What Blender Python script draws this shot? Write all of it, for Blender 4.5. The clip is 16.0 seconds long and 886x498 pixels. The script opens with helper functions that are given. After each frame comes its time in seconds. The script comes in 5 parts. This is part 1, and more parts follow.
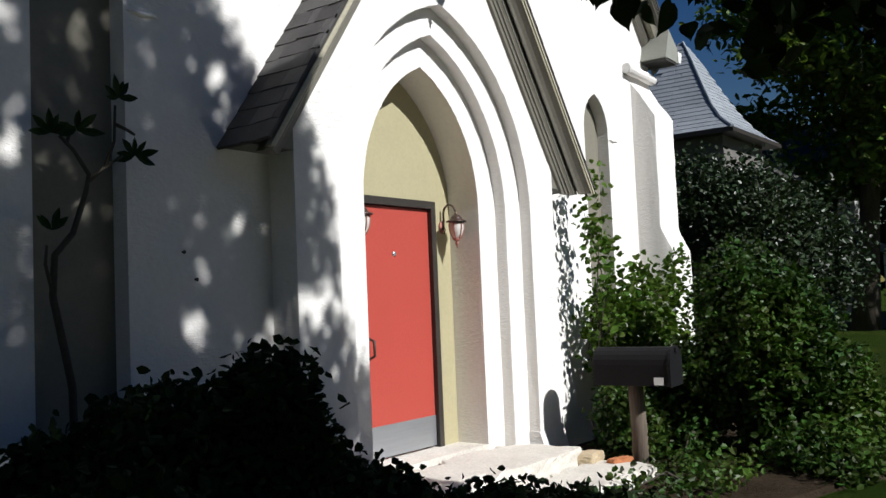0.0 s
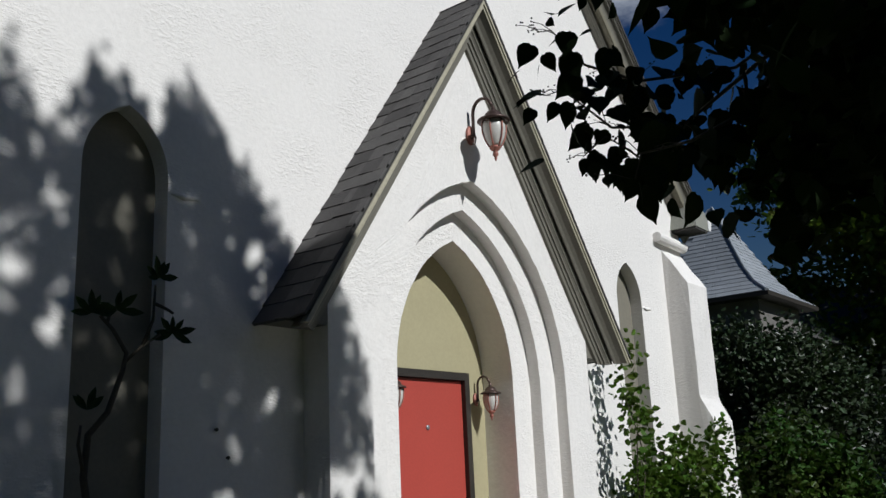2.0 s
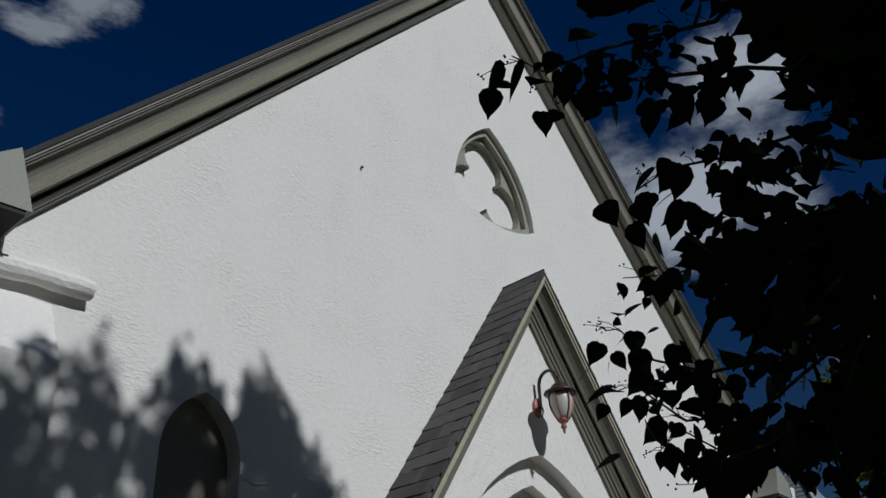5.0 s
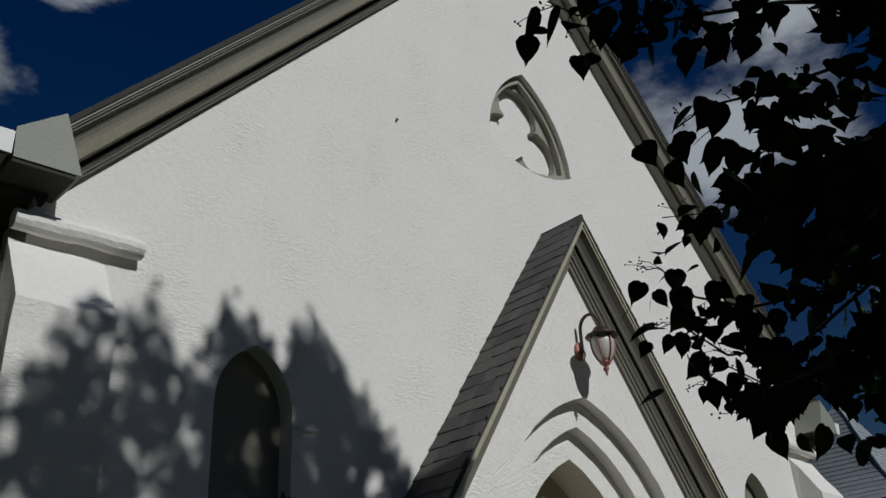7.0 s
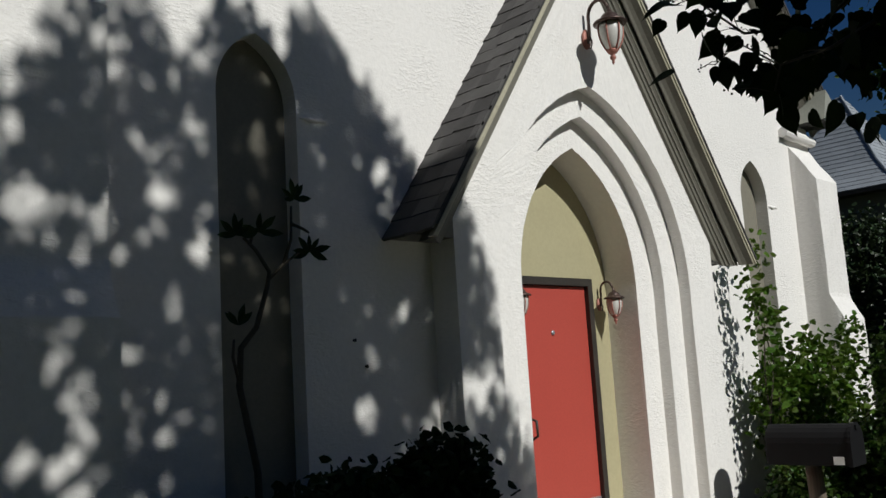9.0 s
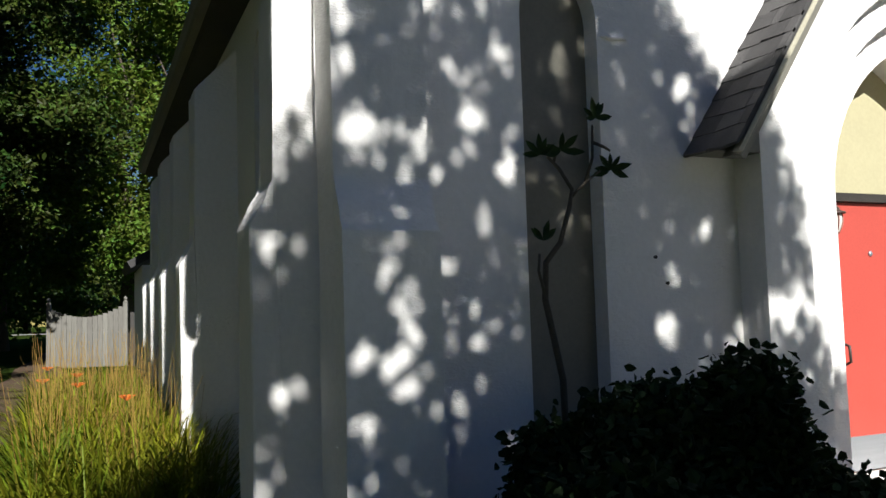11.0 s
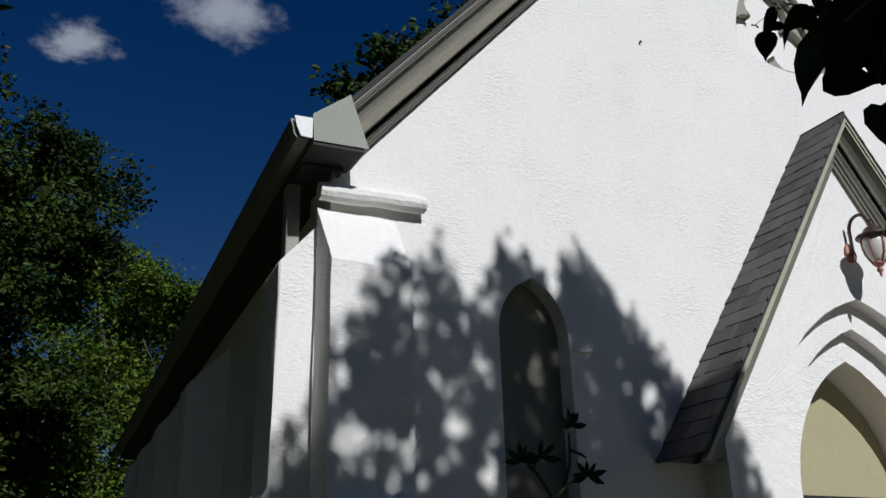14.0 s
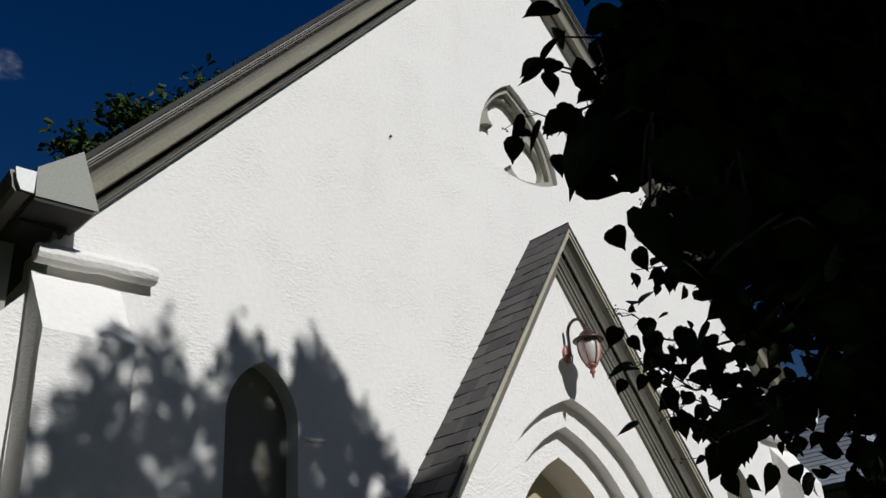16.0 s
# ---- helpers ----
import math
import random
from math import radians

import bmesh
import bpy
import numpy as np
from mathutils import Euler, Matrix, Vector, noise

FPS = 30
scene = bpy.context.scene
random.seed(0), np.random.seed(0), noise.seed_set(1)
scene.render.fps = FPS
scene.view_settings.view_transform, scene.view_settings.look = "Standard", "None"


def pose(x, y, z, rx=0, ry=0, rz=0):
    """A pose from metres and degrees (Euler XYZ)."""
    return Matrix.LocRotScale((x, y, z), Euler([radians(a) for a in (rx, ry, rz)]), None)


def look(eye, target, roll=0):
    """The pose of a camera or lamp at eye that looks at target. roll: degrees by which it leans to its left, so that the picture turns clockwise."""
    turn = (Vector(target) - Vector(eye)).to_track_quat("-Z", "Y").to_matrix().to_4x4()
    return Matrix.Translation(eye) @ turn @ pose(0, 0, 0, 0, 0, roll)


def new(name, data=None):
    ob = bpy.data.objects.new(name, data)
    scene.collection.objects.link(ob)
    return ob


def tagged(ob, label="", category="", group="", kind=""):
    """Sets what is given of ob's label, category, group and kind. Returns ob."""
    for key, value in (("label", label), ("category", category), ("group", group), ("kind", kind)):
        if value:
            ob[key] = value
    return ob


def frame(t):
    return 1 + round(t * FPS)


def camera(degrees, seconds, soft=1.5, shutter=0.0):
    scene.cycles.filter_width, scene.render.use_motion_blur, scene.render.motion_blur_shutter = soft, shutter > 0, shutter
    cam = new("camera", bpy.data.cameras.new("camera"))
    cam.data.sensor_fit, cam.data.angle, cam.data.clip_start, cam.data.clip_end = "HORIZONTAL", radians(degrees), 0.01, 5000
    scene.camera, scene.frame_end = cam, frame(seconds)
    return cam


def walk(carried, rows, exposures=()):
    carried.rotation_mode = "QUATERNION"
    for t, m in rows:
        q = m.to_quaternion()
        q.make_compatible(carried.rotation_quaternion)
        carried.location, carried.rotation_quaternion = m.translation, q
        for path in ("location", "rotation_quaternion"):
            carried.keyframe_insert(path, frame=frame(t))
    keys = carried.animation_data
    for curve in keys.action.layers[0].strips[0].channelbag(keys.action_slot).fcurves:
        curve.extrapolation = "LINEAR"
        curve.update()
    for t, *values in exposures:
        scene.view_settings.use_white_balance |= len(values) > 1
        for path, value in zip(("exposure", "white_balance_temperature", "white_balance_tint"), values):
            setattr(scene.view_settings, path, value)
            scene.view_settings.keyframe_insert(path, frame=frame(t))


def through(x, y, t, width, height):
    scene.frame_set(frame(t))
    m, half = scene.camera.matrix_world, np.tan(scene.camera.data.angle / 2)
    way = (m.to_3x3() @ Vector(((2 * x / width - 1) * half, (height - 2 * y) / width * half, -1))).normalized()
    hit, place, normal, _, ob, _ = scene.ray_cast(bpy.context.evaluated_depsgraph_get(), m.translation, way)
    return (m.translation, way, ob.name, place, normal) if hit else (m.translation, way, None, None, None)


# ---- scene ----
cam = camera(52.66, 16.0)
# seconds, x, y, z, yaw, pitch, roll
PATH = [
    (0.0, -5.844, -4.587, 1.423, -52.85, 3.32, 2.38),
    (0.5, -5.874, -4.624, 1.459, -52.14, 6.14, 2.13),
    (1.0, -5.851, -4.612, 1.482, -51.64, 8.27, 2.26),
    (1.5, -5.859, -4.613, 1.458, -50.99, 11.36, 2.14),
    (2.0, -5.854, -4.605, 1.492, -50.63, 13.84, 2.53),
    (2.5, -5.899, -4.609, 1.546, -49.88, 16.51, 2.29),
    (3.0, -5.917, -4.610, 1.557, -49.12, 19.40, 2.26),
    (3.5, -5.952, -4.645, 1.554, -48.51, 22.99, 2.44),
    (4.0, -5.958, -4.652, 1.585, -47.37, 26.11, 2.62),
    (4.5, -6.001, -4.677, 1.580, -46.86, 28.98, 2.76),
    (4.7, -5.967, -4.656, 1.592, -46.83, 30.15, 2.63),
    (6.8, -6.010, -4.676, 1.551, -43.55, 29.48, 2.77),
    (7.0, -6.025, -4.680, 1.544, -43.45, 27.43, 3.08),
    (7.5, -6.045, -4.678, 1.504, -43.13, 21.20, 3.74),
    (8.0, -6.059, -4.671, 1.477, -45.26, 15.69, 3.54),
    (8.5, -6.033, -4.663, 1.527, -45.08, 12.17, 3.87),
    (9.0, -5.987, -4.625, 1.519, -43.18, 8.16, 3.41),
    (9.5, -5.965, -4.599, 1.500, -41.13, 5.26, 2.86),
    (10.0, -6.005, -4.562, 1.474, -33.58, 4.38, 1.73),
    (10.2, -6.030, -4.613, 1.467, -30.96, 2.98, 1.33),
    (12.3, -6.239, -4.789, 1.457, -20.54, 8.64, 0.05),
    (12.5, -6.245, -4.889, 1.483, -20.07, 9.43, -0.39),
    (13.0, -6.353, -5.001, 1.500, -21.12, 13.47, 0.56),
    (13.5, -6.443, -4.995, 1.535, -22.93, 16.98, 0.91),
    (14.0, -6.392, -5.075, 1.585, -26.64, 21.51, 1.41),
    (14.5, -6.365, -5.090, 1.592, -32.27, 27.48, 4.08),
    (15.0, -6.340, -5.110, 1.600, -37.80, 32.57, 6.12),
    (15.3, -6.335, -5.105, 1.598, -40.64, 34.25, 5.97),
    (15.5, -6.325, -5.100, 1.590, -41.32, 33.32, 5.98),
    (15.7, -6.33, -5.08, 1.595, -42.04, 30.31, 5.35),
    (16.0, -6.35, -4.99, 1.62, -43.68, 26.14, 4.05),
]
# seconds, stops, kelvin, tint
EXPOSURES = [(0.0, 0.72, 6600, 9), (0.5, 0.62, 6600, 9), (1.0, 0.48, 6550, 8), (1.5, 0.4, 6500, 8), (2.0, 0.12, 6450, 8), (2.5, -0.08, 6400, 7), (3.5, -0.3, 6350, 7), (4.5, -0.44, 6300, 6), (7.0, -0.54, 6550, 6), (8.0, -0.42, 6750, 6),
             (9.0, 0.06, 6750, 6), (9.5, 0.32, 6750, 6), (10.0, 0.65, 6750, 6), (12.3, 1.93, 6650, 10), (12.5, 1.82, 6600, 10), (13.0, 1.35, 6450, 10), (13.5, 0.6, 6350, 10), (14.0, 0.15, 6350, 9), (14.5, -0.1, 6450, 8), (15.0, -0.15, 6450, 8), (15.5, 0.03, 6530, 8), (16.0, 0.08, 6600, 8)]
walk(cam, [(t, pose(x, y, z, 90 + p, r, w)) for t, x, y, z, w, p, r in PATH], EXPOSURES)

# ---- sky and sun ----
SUN_WAY = Vector((0.035, 1.0, -0.75))
world = bpy.data.worlds.new("sky")
scene.world = world
world.use_nodes = True
wn = world.node_tree
sky = wn.nodes.new("ShaderNodeTexSky")
sky.sky_type = "NISHITA"
sky.sun_disc = False
sky.sun_elevation = radians(36.8)
sky.sun_rotation = radians(182.0)
sky.air_density, sky.dust_density, sky.ozone_density = 1.25, 0.2, 3.0
deep = wn.nodes.new("ShaderNodeHueSaturation")
deep.inputs["Saturation"].default_value = 1.45
deep.inputs["Hue"].default_value = 0.52
wn.links.new(sky.outputs[0], deep.inputs["Color"])
wn.links.new(deep.outputs[0], wn.nodes["Background"].inputs[0])
wn.nodes["Background"].inputs[1].default_value = 0.0225
sun_data = bpy.data.lights.new("sun", "SUN")
sun_data.energy, sun_data.angle, sun_data.color = 3.4, radians(0.62), (0.97, 0.98, 1.0)
sun = new("sun", sun_data)
sun.rotation_euler = SUN_WAY.to_track_quat("-Z", "Y").to_euler()


# ---- materials ----
def material(name, base, rough=0.8, metal=0.0, vary=0.15, grain=(6.0, 60.0), bump=0.2, bump_at=120.0, second=None, depth=0.004, stain=0.0, coat=0.0, per_piece=0.0, island=0.0, spec=0.5, wave=None):
    m = bpy.data.materials.new(name)
    m.use_nodes = True
    nt = m.node_tree
    b = nt.nodes["Principled BSDF"]
    tc = nt.nodes.new("ShaderNodeTexCoord")
    n1 = nt.nodes.new("ShaderNodeTexNoise")
    n1.inputs["Scale"].default_value, n1.inputs["Detail"].default_value = grain[0], 6
    n2 = nt.nodes.new("ShaderNodeTexNoise")
    n2.inputs["Scale"].default_value, n2.inputs["Detail"].default_value = grain[1], 4
    source = tc.outputs["Object"]
    if wave:
        mp = nt.nodes.new("ShaderNodeMapping")
        mp.inputs["Scale"].default_value = wave
        nt.links.new(source, mp.inputs[0])
        source = mp.outputs[0]
    for n in (n1, n2):
        nt.links.new(source, n.inputs["Vector"])
    mix = nt.nodes.new("ShaderNodeMix")
    mix.data_type = "RGBA"
    other = second or tuple(c * (1 - vary * 2) for c in base)
    mix.inputs[6].default_value, mix.inputs[7].default_value = (*base, 1), (*other, 1)
    ramp = nt.nodes.new("ShaderNodeMapRange")
    ramp.inputs[1].default_value, ramp.inputs[2].default_value = 0.35, 0.75
    ramp.inputs[3].default_value, ramp.inputs[4].default_value = 0.0, 1.0 if second else 0.6
    nt.links.new(n1.outputs[0], ramp.inputs[0])
    nt.links.new(ramp.outputs[0], mix.inputs[0])
    hsv = nt.nodes.new("ShaderNodeHueSaturation")
    val = nt.nodes.new("ShaderNodeMapRange")
    val.inputs[1].default_value, val.inputs[2].default_value = 0.3, 0.7
    val.inputs[3].default_value, val.inputs[4].default_value = 1 - vary, 1 + vary
    nt.links.new(n2.outputs[0], val.inputs[0])
    value = val.outputs[0]
    if per_piece or island:
        if per_piece:
            oi = nt.nodes.new("ShaderNodeObjectInfo").outputs["Random"]
        else:
            oi = nt.nodes.new("ShaderNodeNewGeometry").outputs["Random Per Island"]
        k = per_piece or island
        pr = nt.nodes.new("ShaderNodeMapRange")
        pr.inputs[3].default_value, pr.inputs[4].default_value = 1 - k, 1 + k
        nt.links.new(oi, pr.inputs[0])
        mul = nt.nodes.new("ShaderNodeMath")
        mul.operation = "MULTIPLY"
        nt.links.new(value, mul.inputs[0])
        nt.links.new(pr.outputs[0], mul.inputs[1])
        value = mul.outputs[0]
        hr = nt.nodes.new("ShaderNodeMapRange")
        hr.inputs[3].default_value, hr.inputs[4].default_value = 0.5 - k * 0.06, 0.5 + k * 0.06
        nt.links.new(oi, hr.inputs[0])
        nt.links.new(hr.outputs[0], hsv.inputs["Hue"])
    nt.links.new(value, hsv.inputs["Value"])
    nt.links.new(mix.outputs[2], hsv.inputs["Color"])
    colour = hsv.outputs[0]
    if stain:
        n3 = nt.nodes.new("ShaderNodeTexNoise")
        n3.inputs["Scale"].default_value, n3.inputs["Detail"].default_value, n3.inputs["Roughness"].default_value = 1.1, 9, 0.7
        mp3 = nt.nodes.new("ShaderNodeMapping")
        mp3.inputs["Scale"].default_value = (1.6, 1.6, 0.5)
        nt.links.new(tc.outputs["Object"], mp3.inputs[0])
        nt.links.new(mp3.outputs[0], n3.inputs["Vector"])
        sr = nt.nodes.new("ShaderNodeMapRange")
        sr.inputs[1].default_value, sr.inputs[2].default_value, sr.inputs[4].default_value = 0.55, 0.8, stain
        nt.links.new(n3.outputs[0], sr.inputs[0])
        ms = nt.nodes.new("ShaderNodeMix")
        ms.data_type = "RGBA"
        ms.inputs[7].default_value = (base[0] * 0.62, base[1] * 0.6, base[2] * 0.54, 1)
        nt.links.new(sr.outputs[0], ms.inputs[0])
        nt.links.new(colour, ms.inputs[6])
        colour = ms.outputs[2]
    nt.links.new(colour, b.inputs["Base Color"])
    b.inputs["Roughness"].default_value, b.inputs["Metallic"].default_value = rough, metal
    b.inputs["Coat Weight"].default_value = coat
    b.inputs["Specular IOR Level"].default_value = spec
    if bump:
        n4 = nt.nodes.new("ShaderNodeTexNoise")
        n4.inputs["Scale"].default_value, n4.inputs["Detail"].default_value, n4.inputs["Roughness"].default_value = bump_at, 5, 0.65
        nt.links.new(source, n4.inputs["Vector"])
        bp = nt.nodes.new("ShaderNodeBump")
        bp.inputs["Strength"].default_value, bp.inputs["Distance"].default_value = bump, depth
        nt.links.new(n4.outputs[0], bp.inputs["Height"])
        nt.links.new(bp.outputs[0], b.inputs["Normal"])
    return m


def leafy(name, base, second, through=0.35, rough=0.5, island=0.35, spec=0.12):
    m = material(name, base, rough, 0, 0.25, (0.8, 14.0), 0.0, second=second, island=island, spec=spec)
    nt = m.node_tree
    b, out = nt.nodes["Principled BSDF"], nt.nodes["Material Output"]
    tr = nt.nodes.new("ShaderNodeBsdfTranslucent")
    tr.inputs[0].default_value = (base[0] * 1.6, base[1] * 1.7, base[2] * 0.8, 1)
    mx = nt.nodes.new("ShaderNodeMixShader")
    mx.inputs[0].default_value = through
    nt.links.new(b.outputs[0], mx.inputs[1])
    nt.links.new(tr.outputs[0], mx.inputs[2])
    nt.links.new(mx.outputs[0], out.inputs[0])
    return m


M_STUCCO = material("white_stucco", (0.798, 0.772, 0.738), 0.9, 0, 0.03, (0.7, 25.0), 0.32, 24.0, depth=0.018, stain=0.18)
M_KHAKI = material("khaki_paint", (0.40, 0.36, 0.22), 0.55, 0, 0.04, (2.0, 40.0), 0.15, 90.0, depth=0.002, stain=0.15)
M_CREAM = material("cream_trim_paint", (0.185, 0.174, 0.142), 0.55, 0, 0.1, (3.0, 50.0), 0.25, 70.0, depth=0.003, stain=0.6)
M_CREAM_PALE = material("pale_cream_paint", (0.28, 0.285, 0.245), 0.6, 0, 0.08, (3.0, 50.0), 0.3, 60.0, depth=0.003, stain=0.4)
M_MOULD = material("grimy_moulding", (0.33, 0.315, 0.26), 0.8, 0, 0.12, (6.0, 50.0), 0.3, 60.0, depth=0.004, stain=0.7)
M_COVE = material("weathered_cove_paint", (0.42, 0.39, 0.29), 0.55, 0, 0.12, (2.0, 40.0), 0.25, 70.0, depth=0.003, stain=0.8)
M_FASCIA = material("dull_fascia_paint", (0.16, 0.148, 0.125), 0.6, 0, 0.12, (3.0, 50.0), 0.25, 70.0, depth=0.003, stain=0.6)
M_BOARD = material("dull_brown_board", (0.20, 0.185, 0.145), 0.7, 0, 0.06, (2.0, 40.0), 0.15, 90.0, depth=0.002, stain=0.3)
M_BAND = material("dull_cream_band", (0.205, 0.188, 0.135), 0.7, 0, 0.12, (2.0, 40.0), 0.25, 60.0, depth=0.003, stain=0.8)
M_RED = material("red_door_paint", (0.42, 0.062, 0.045), 0.5, 0, 0.05, (1.5, 60.0), 0.12, 150.0, depth=0.001)
M_DARKFRAME = material("dark_frame", (0.035, 0.03, 0.025), 0.5, 0, 0.2)
M_STEEL = material("brushed_steel", (0.45, 0.47, 0.50), 0.45, 0.8, 0.08, (2.0, 80.0), 0.1, 200.0, depth=0.001, wave=(1, 1, 20))
M_SHINGLE = material("asphalt_shingle", (0.085, 0.08, 0.078), 0.95, 0, 0.2, (4.0, 180.0), 0.6, 300.0, depth=0.004, per_piece=0.3)
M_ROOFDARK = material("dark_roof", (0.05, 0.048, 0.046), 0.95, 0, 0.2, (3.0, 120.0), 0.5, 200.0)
M_BRONZE = material("bronze_lamp_metal", (0.10, 0.065, 0.055), 0.4, 0.5, 0.25, (20.0, 90.0), 0.15, 150.0, depth=0.002)
M_PINKMETAL = material("faded_copper_paint", (0.42, 0.17, 0.13), 0.55, 0.2, 0.25, (25.0, 120.0), 0.15, 150.0, depth=0.002)
M_FROST = material("frosted_glass", (0.62, 0.60, 0.56), 0.35, 0, 0.06, (10.0, 60.0), 0.1, 80.0, depth=0.002)
M_CONCRETE = material("concrete", (0.68, 0.64, 0.57), 0.9, 0, 0.12, (3.0, 40.0), 0.6, 40.0, depth=0.01, stain=0.5)
M_STONE = material("limestone", (0.50, 0.40, 0.26), 0.9, 0, 0.15, (6.0, 50.0), 0.6, 40.0, depth=0.012)
M_BRICK = material("orange_brick", (0.45, 0.17, 0.07), 0.9, 0, 0.15, (8.0, 60.0), 0.5, 60.0, depth=0.008)
M_BARK = material("bark", (0.09, 0.07, 0.05), 0.95, 0, 0.3, (8.0, 40.0), 1.0, 30.0, depth=0.03, wave=(1, 1, 0.25))
M_TWIG = material("twig", (0.055, 0.045, 0.03), 0.8, 0, 0.2)
M_POST = material("weathered_post", (0.13, 0.10, 0.075), 0.9, 0, 0.25, (8.0, 60.0), 0.7, 40.0, depth=0.01, wave=(1, 1, 0.1))
M_FENCE = material("weathered_fence_wood", (0.165, 0.155, 0.135), 0.9, 0, 0.15, (5.0, 40.0), 0.4, 40.0, depth=0.006, per_piece=0.15, wave=(1, 1, 0.12))
M_MAILBOX = material("black_mailbox_paint", (0.008, 0.008, 0.009), 0.65, 0.0, 0.2, (10.0, 80.0), 0.15, 100.0, depth=0.001, spec=0.2)
M_WHITE = material("white_paint", (0.78, 0.78, 0.76), 0.5, 0, 0.05)
M_GREYWALL = material("grey_house_wall", (0.15, 0.14, 0.13), 0.85, 0, 0.08, (1.0, 30.0), 0.3, 60.0)
M_PALEWALL = material("pale_shingle_wall", (0.42, 0.42, 0.41), 0.85, 0, 0.2, (2.0, 30.0), 0.4, 40.0)
M_SLATE = material("blue_grey_slate", (0.30, 0.325, 0.355), 0.55, 0, 0.08, (2.0, 60.0), 0.3, 90.0, per_piece=0.07)
M_SLATE2 = material("slate_underlay", (0.2, 0.22, 0.245), 0.6, 0, 0.12, (2.0, 60.0), 0.3, 90.0)
M_GRASS = material("lawn", (0.022, 0.042, 0.008), 0.95, 0, 0.25, (0.5, 60.0), 1.0, 90.0, second=(0.042, 0.058, 0.012), depth=0.04, spec=0.0)
M_SOIL = material("soil", (0.05, 0.038, 0.026), 0.95, 0, 0.3, (3.0, 40.0), 1.0, 40.0, depth=0.03, spec=0.0)
M_PATH = material("worn_path", (0.10, 0.07, 0.048), 0.95, 0, 0.2, (2.0, 50.0), 0.6, 50.0, spec=0.0)
M_ROAD = material("asphalt_road", (0.30, 0.28, 0.25), 0.9, 0, 0.1, (1.0, 80.0), 0.3, 100.0)
M_LEAF = leafy("green_leaves", (0.042, 0.085, 0.012), (0.095, 0.14, 0.02), 0.25)
# Darker copy of the leaf green for shaded foliage; shade is in the colour.
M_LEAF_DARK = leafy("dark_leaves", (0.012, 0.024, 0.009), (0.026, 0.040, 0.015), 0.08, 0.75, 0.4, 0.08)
M_LEAF_GLOSS = leafy("glossy_lilac_leaves", (0.018, 0.032, 0.012), (0.036, 0.054, 0.022), 0.12, 0.42, 0.5, 0.35)
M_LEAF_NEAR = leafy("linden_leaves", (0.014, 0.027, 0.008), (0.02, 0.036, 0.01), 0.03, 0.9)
M_LEAF_FRESH = leafy("fresh_shrub_leaves", (0.022, 0.05, 0.008), (0.075, 0.12, 0.016), 0.2, 0.45, 0.5, 0.25)
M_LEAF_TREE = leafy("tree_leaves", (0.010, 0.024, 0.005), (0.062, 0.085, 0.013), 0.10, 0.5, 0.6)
# Brighter copy of the leaf green; the sunlight is put into the colour.
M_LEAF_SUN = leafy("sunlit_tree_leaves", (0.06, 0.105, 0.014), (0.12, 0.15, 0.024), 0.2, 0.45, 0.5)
M_BLADE = leafy("grass_blades", (0.07, 0.105, 0.008), (0.23, 0.2, 0.014), 0.25, 0.5, 0.5)
M_STALK = material("dry_stalks", (0.26, 0.155, 0.03), 0.9, 0, 0.2, island=0.3)
M_FLOWER = material("orange_lily", (0.75, 0.18, 0.03), 0.6, 0, 0.2)
M_PANE = material("dark_pane", (0.02, 0.022, 0.025), 0.08, 0, 0.1, bump=0)
M_CAR = material("white_car_paint", (0.7, 0.71, 0.72), 0.3, 0, 0.03, bump=0, coat=0.6)
M_TYRE = material("tyre", (0.02, 0.02, 0.02), 0.8)



def trowel_marks(m):
    """Scattered sharp ridges left by the trowel, on top of the fine grain."""
    nt = m.node_tree
    b = nt.nodes["Principled BSDF"]
    old = b.inputs["Normal"].links[0].from_socket
    tc = nt.nodes.new("ShaderNodeTexCoord")
    mp = nt.nodes.new("ShaderNodeMapping")
    mp.inputs["Scale"].default_value = (1.0, 1.0, 2.2)
    nt.links.new(tc.outputs["Object"], mp.inputs[0])
    fine = nt.nodes.new("ShaderNodeTexNoise")
    fine.inputs["Scale"].default_value, fine.inputs["Detail"].default_value, fine.inputs["Distortion"].default_value = 24.0, 4, 0.3
    wide = nt.nodes.new("ShaderNodeTexNoise")
    wide.inputs["Scale"].default_value, wide.inputs["Detail"].default_value = 2.3, 4
    nt.links.new(mp.outputs[0], fine.inputs["Vector"])
    nt.links.new(tc.outputs["Object"], wide.inputs["Vector"])
    step = nt.nodes.new("ShaderNodeMapRange")
    step.inputs[1].default_value, step.inputs[2].default_value = 0.45, 0.68
    nt.links.new(fine.outputs[0], step.inputs[0])
    where = nt.nodes.new("ShaderNodeMapRange")
    where.inputs[1].default_value, where.inputs[2].default_value = 0.42, 0.66
    nt.links.new(wide.outputs[0], where.inputs[0])
    mul = nt.nodes.new("ShaderNodeMath")
    mul.operation = "MULTIPLY"
    nt.links.new(step.outputs[0], mul.inputs[0])
    nt.links.new(where.outputs[0], mul.inputs[1])
    bp = nt.nodes.new("ShaderNodeBump")
    bp.inputs["Strength"].default_value, bp.inputs["Distance"].default_value = 0.5, 0.008
    nt.links.new(mul.outputs[0], bp.inputs["Height"])
    nt.links.new(old, bp.inputs["Normal"])
    nt.links.new(bp.outputs[0], b.inputs["Normal"])


trowel_marks(M_STUCCO)


# ---- builders ----
def part(name, bm, mat, parent=None, label="", smooth=False):
    me = bpy.data.meshes.new(name)
    bmesh.ops.recalc_face_normals(bm, faces=bm.faces)
    bm.to_mesh(me)
    bm.free()
    return mesh_part(name, me, mat, parent, label, smooth)


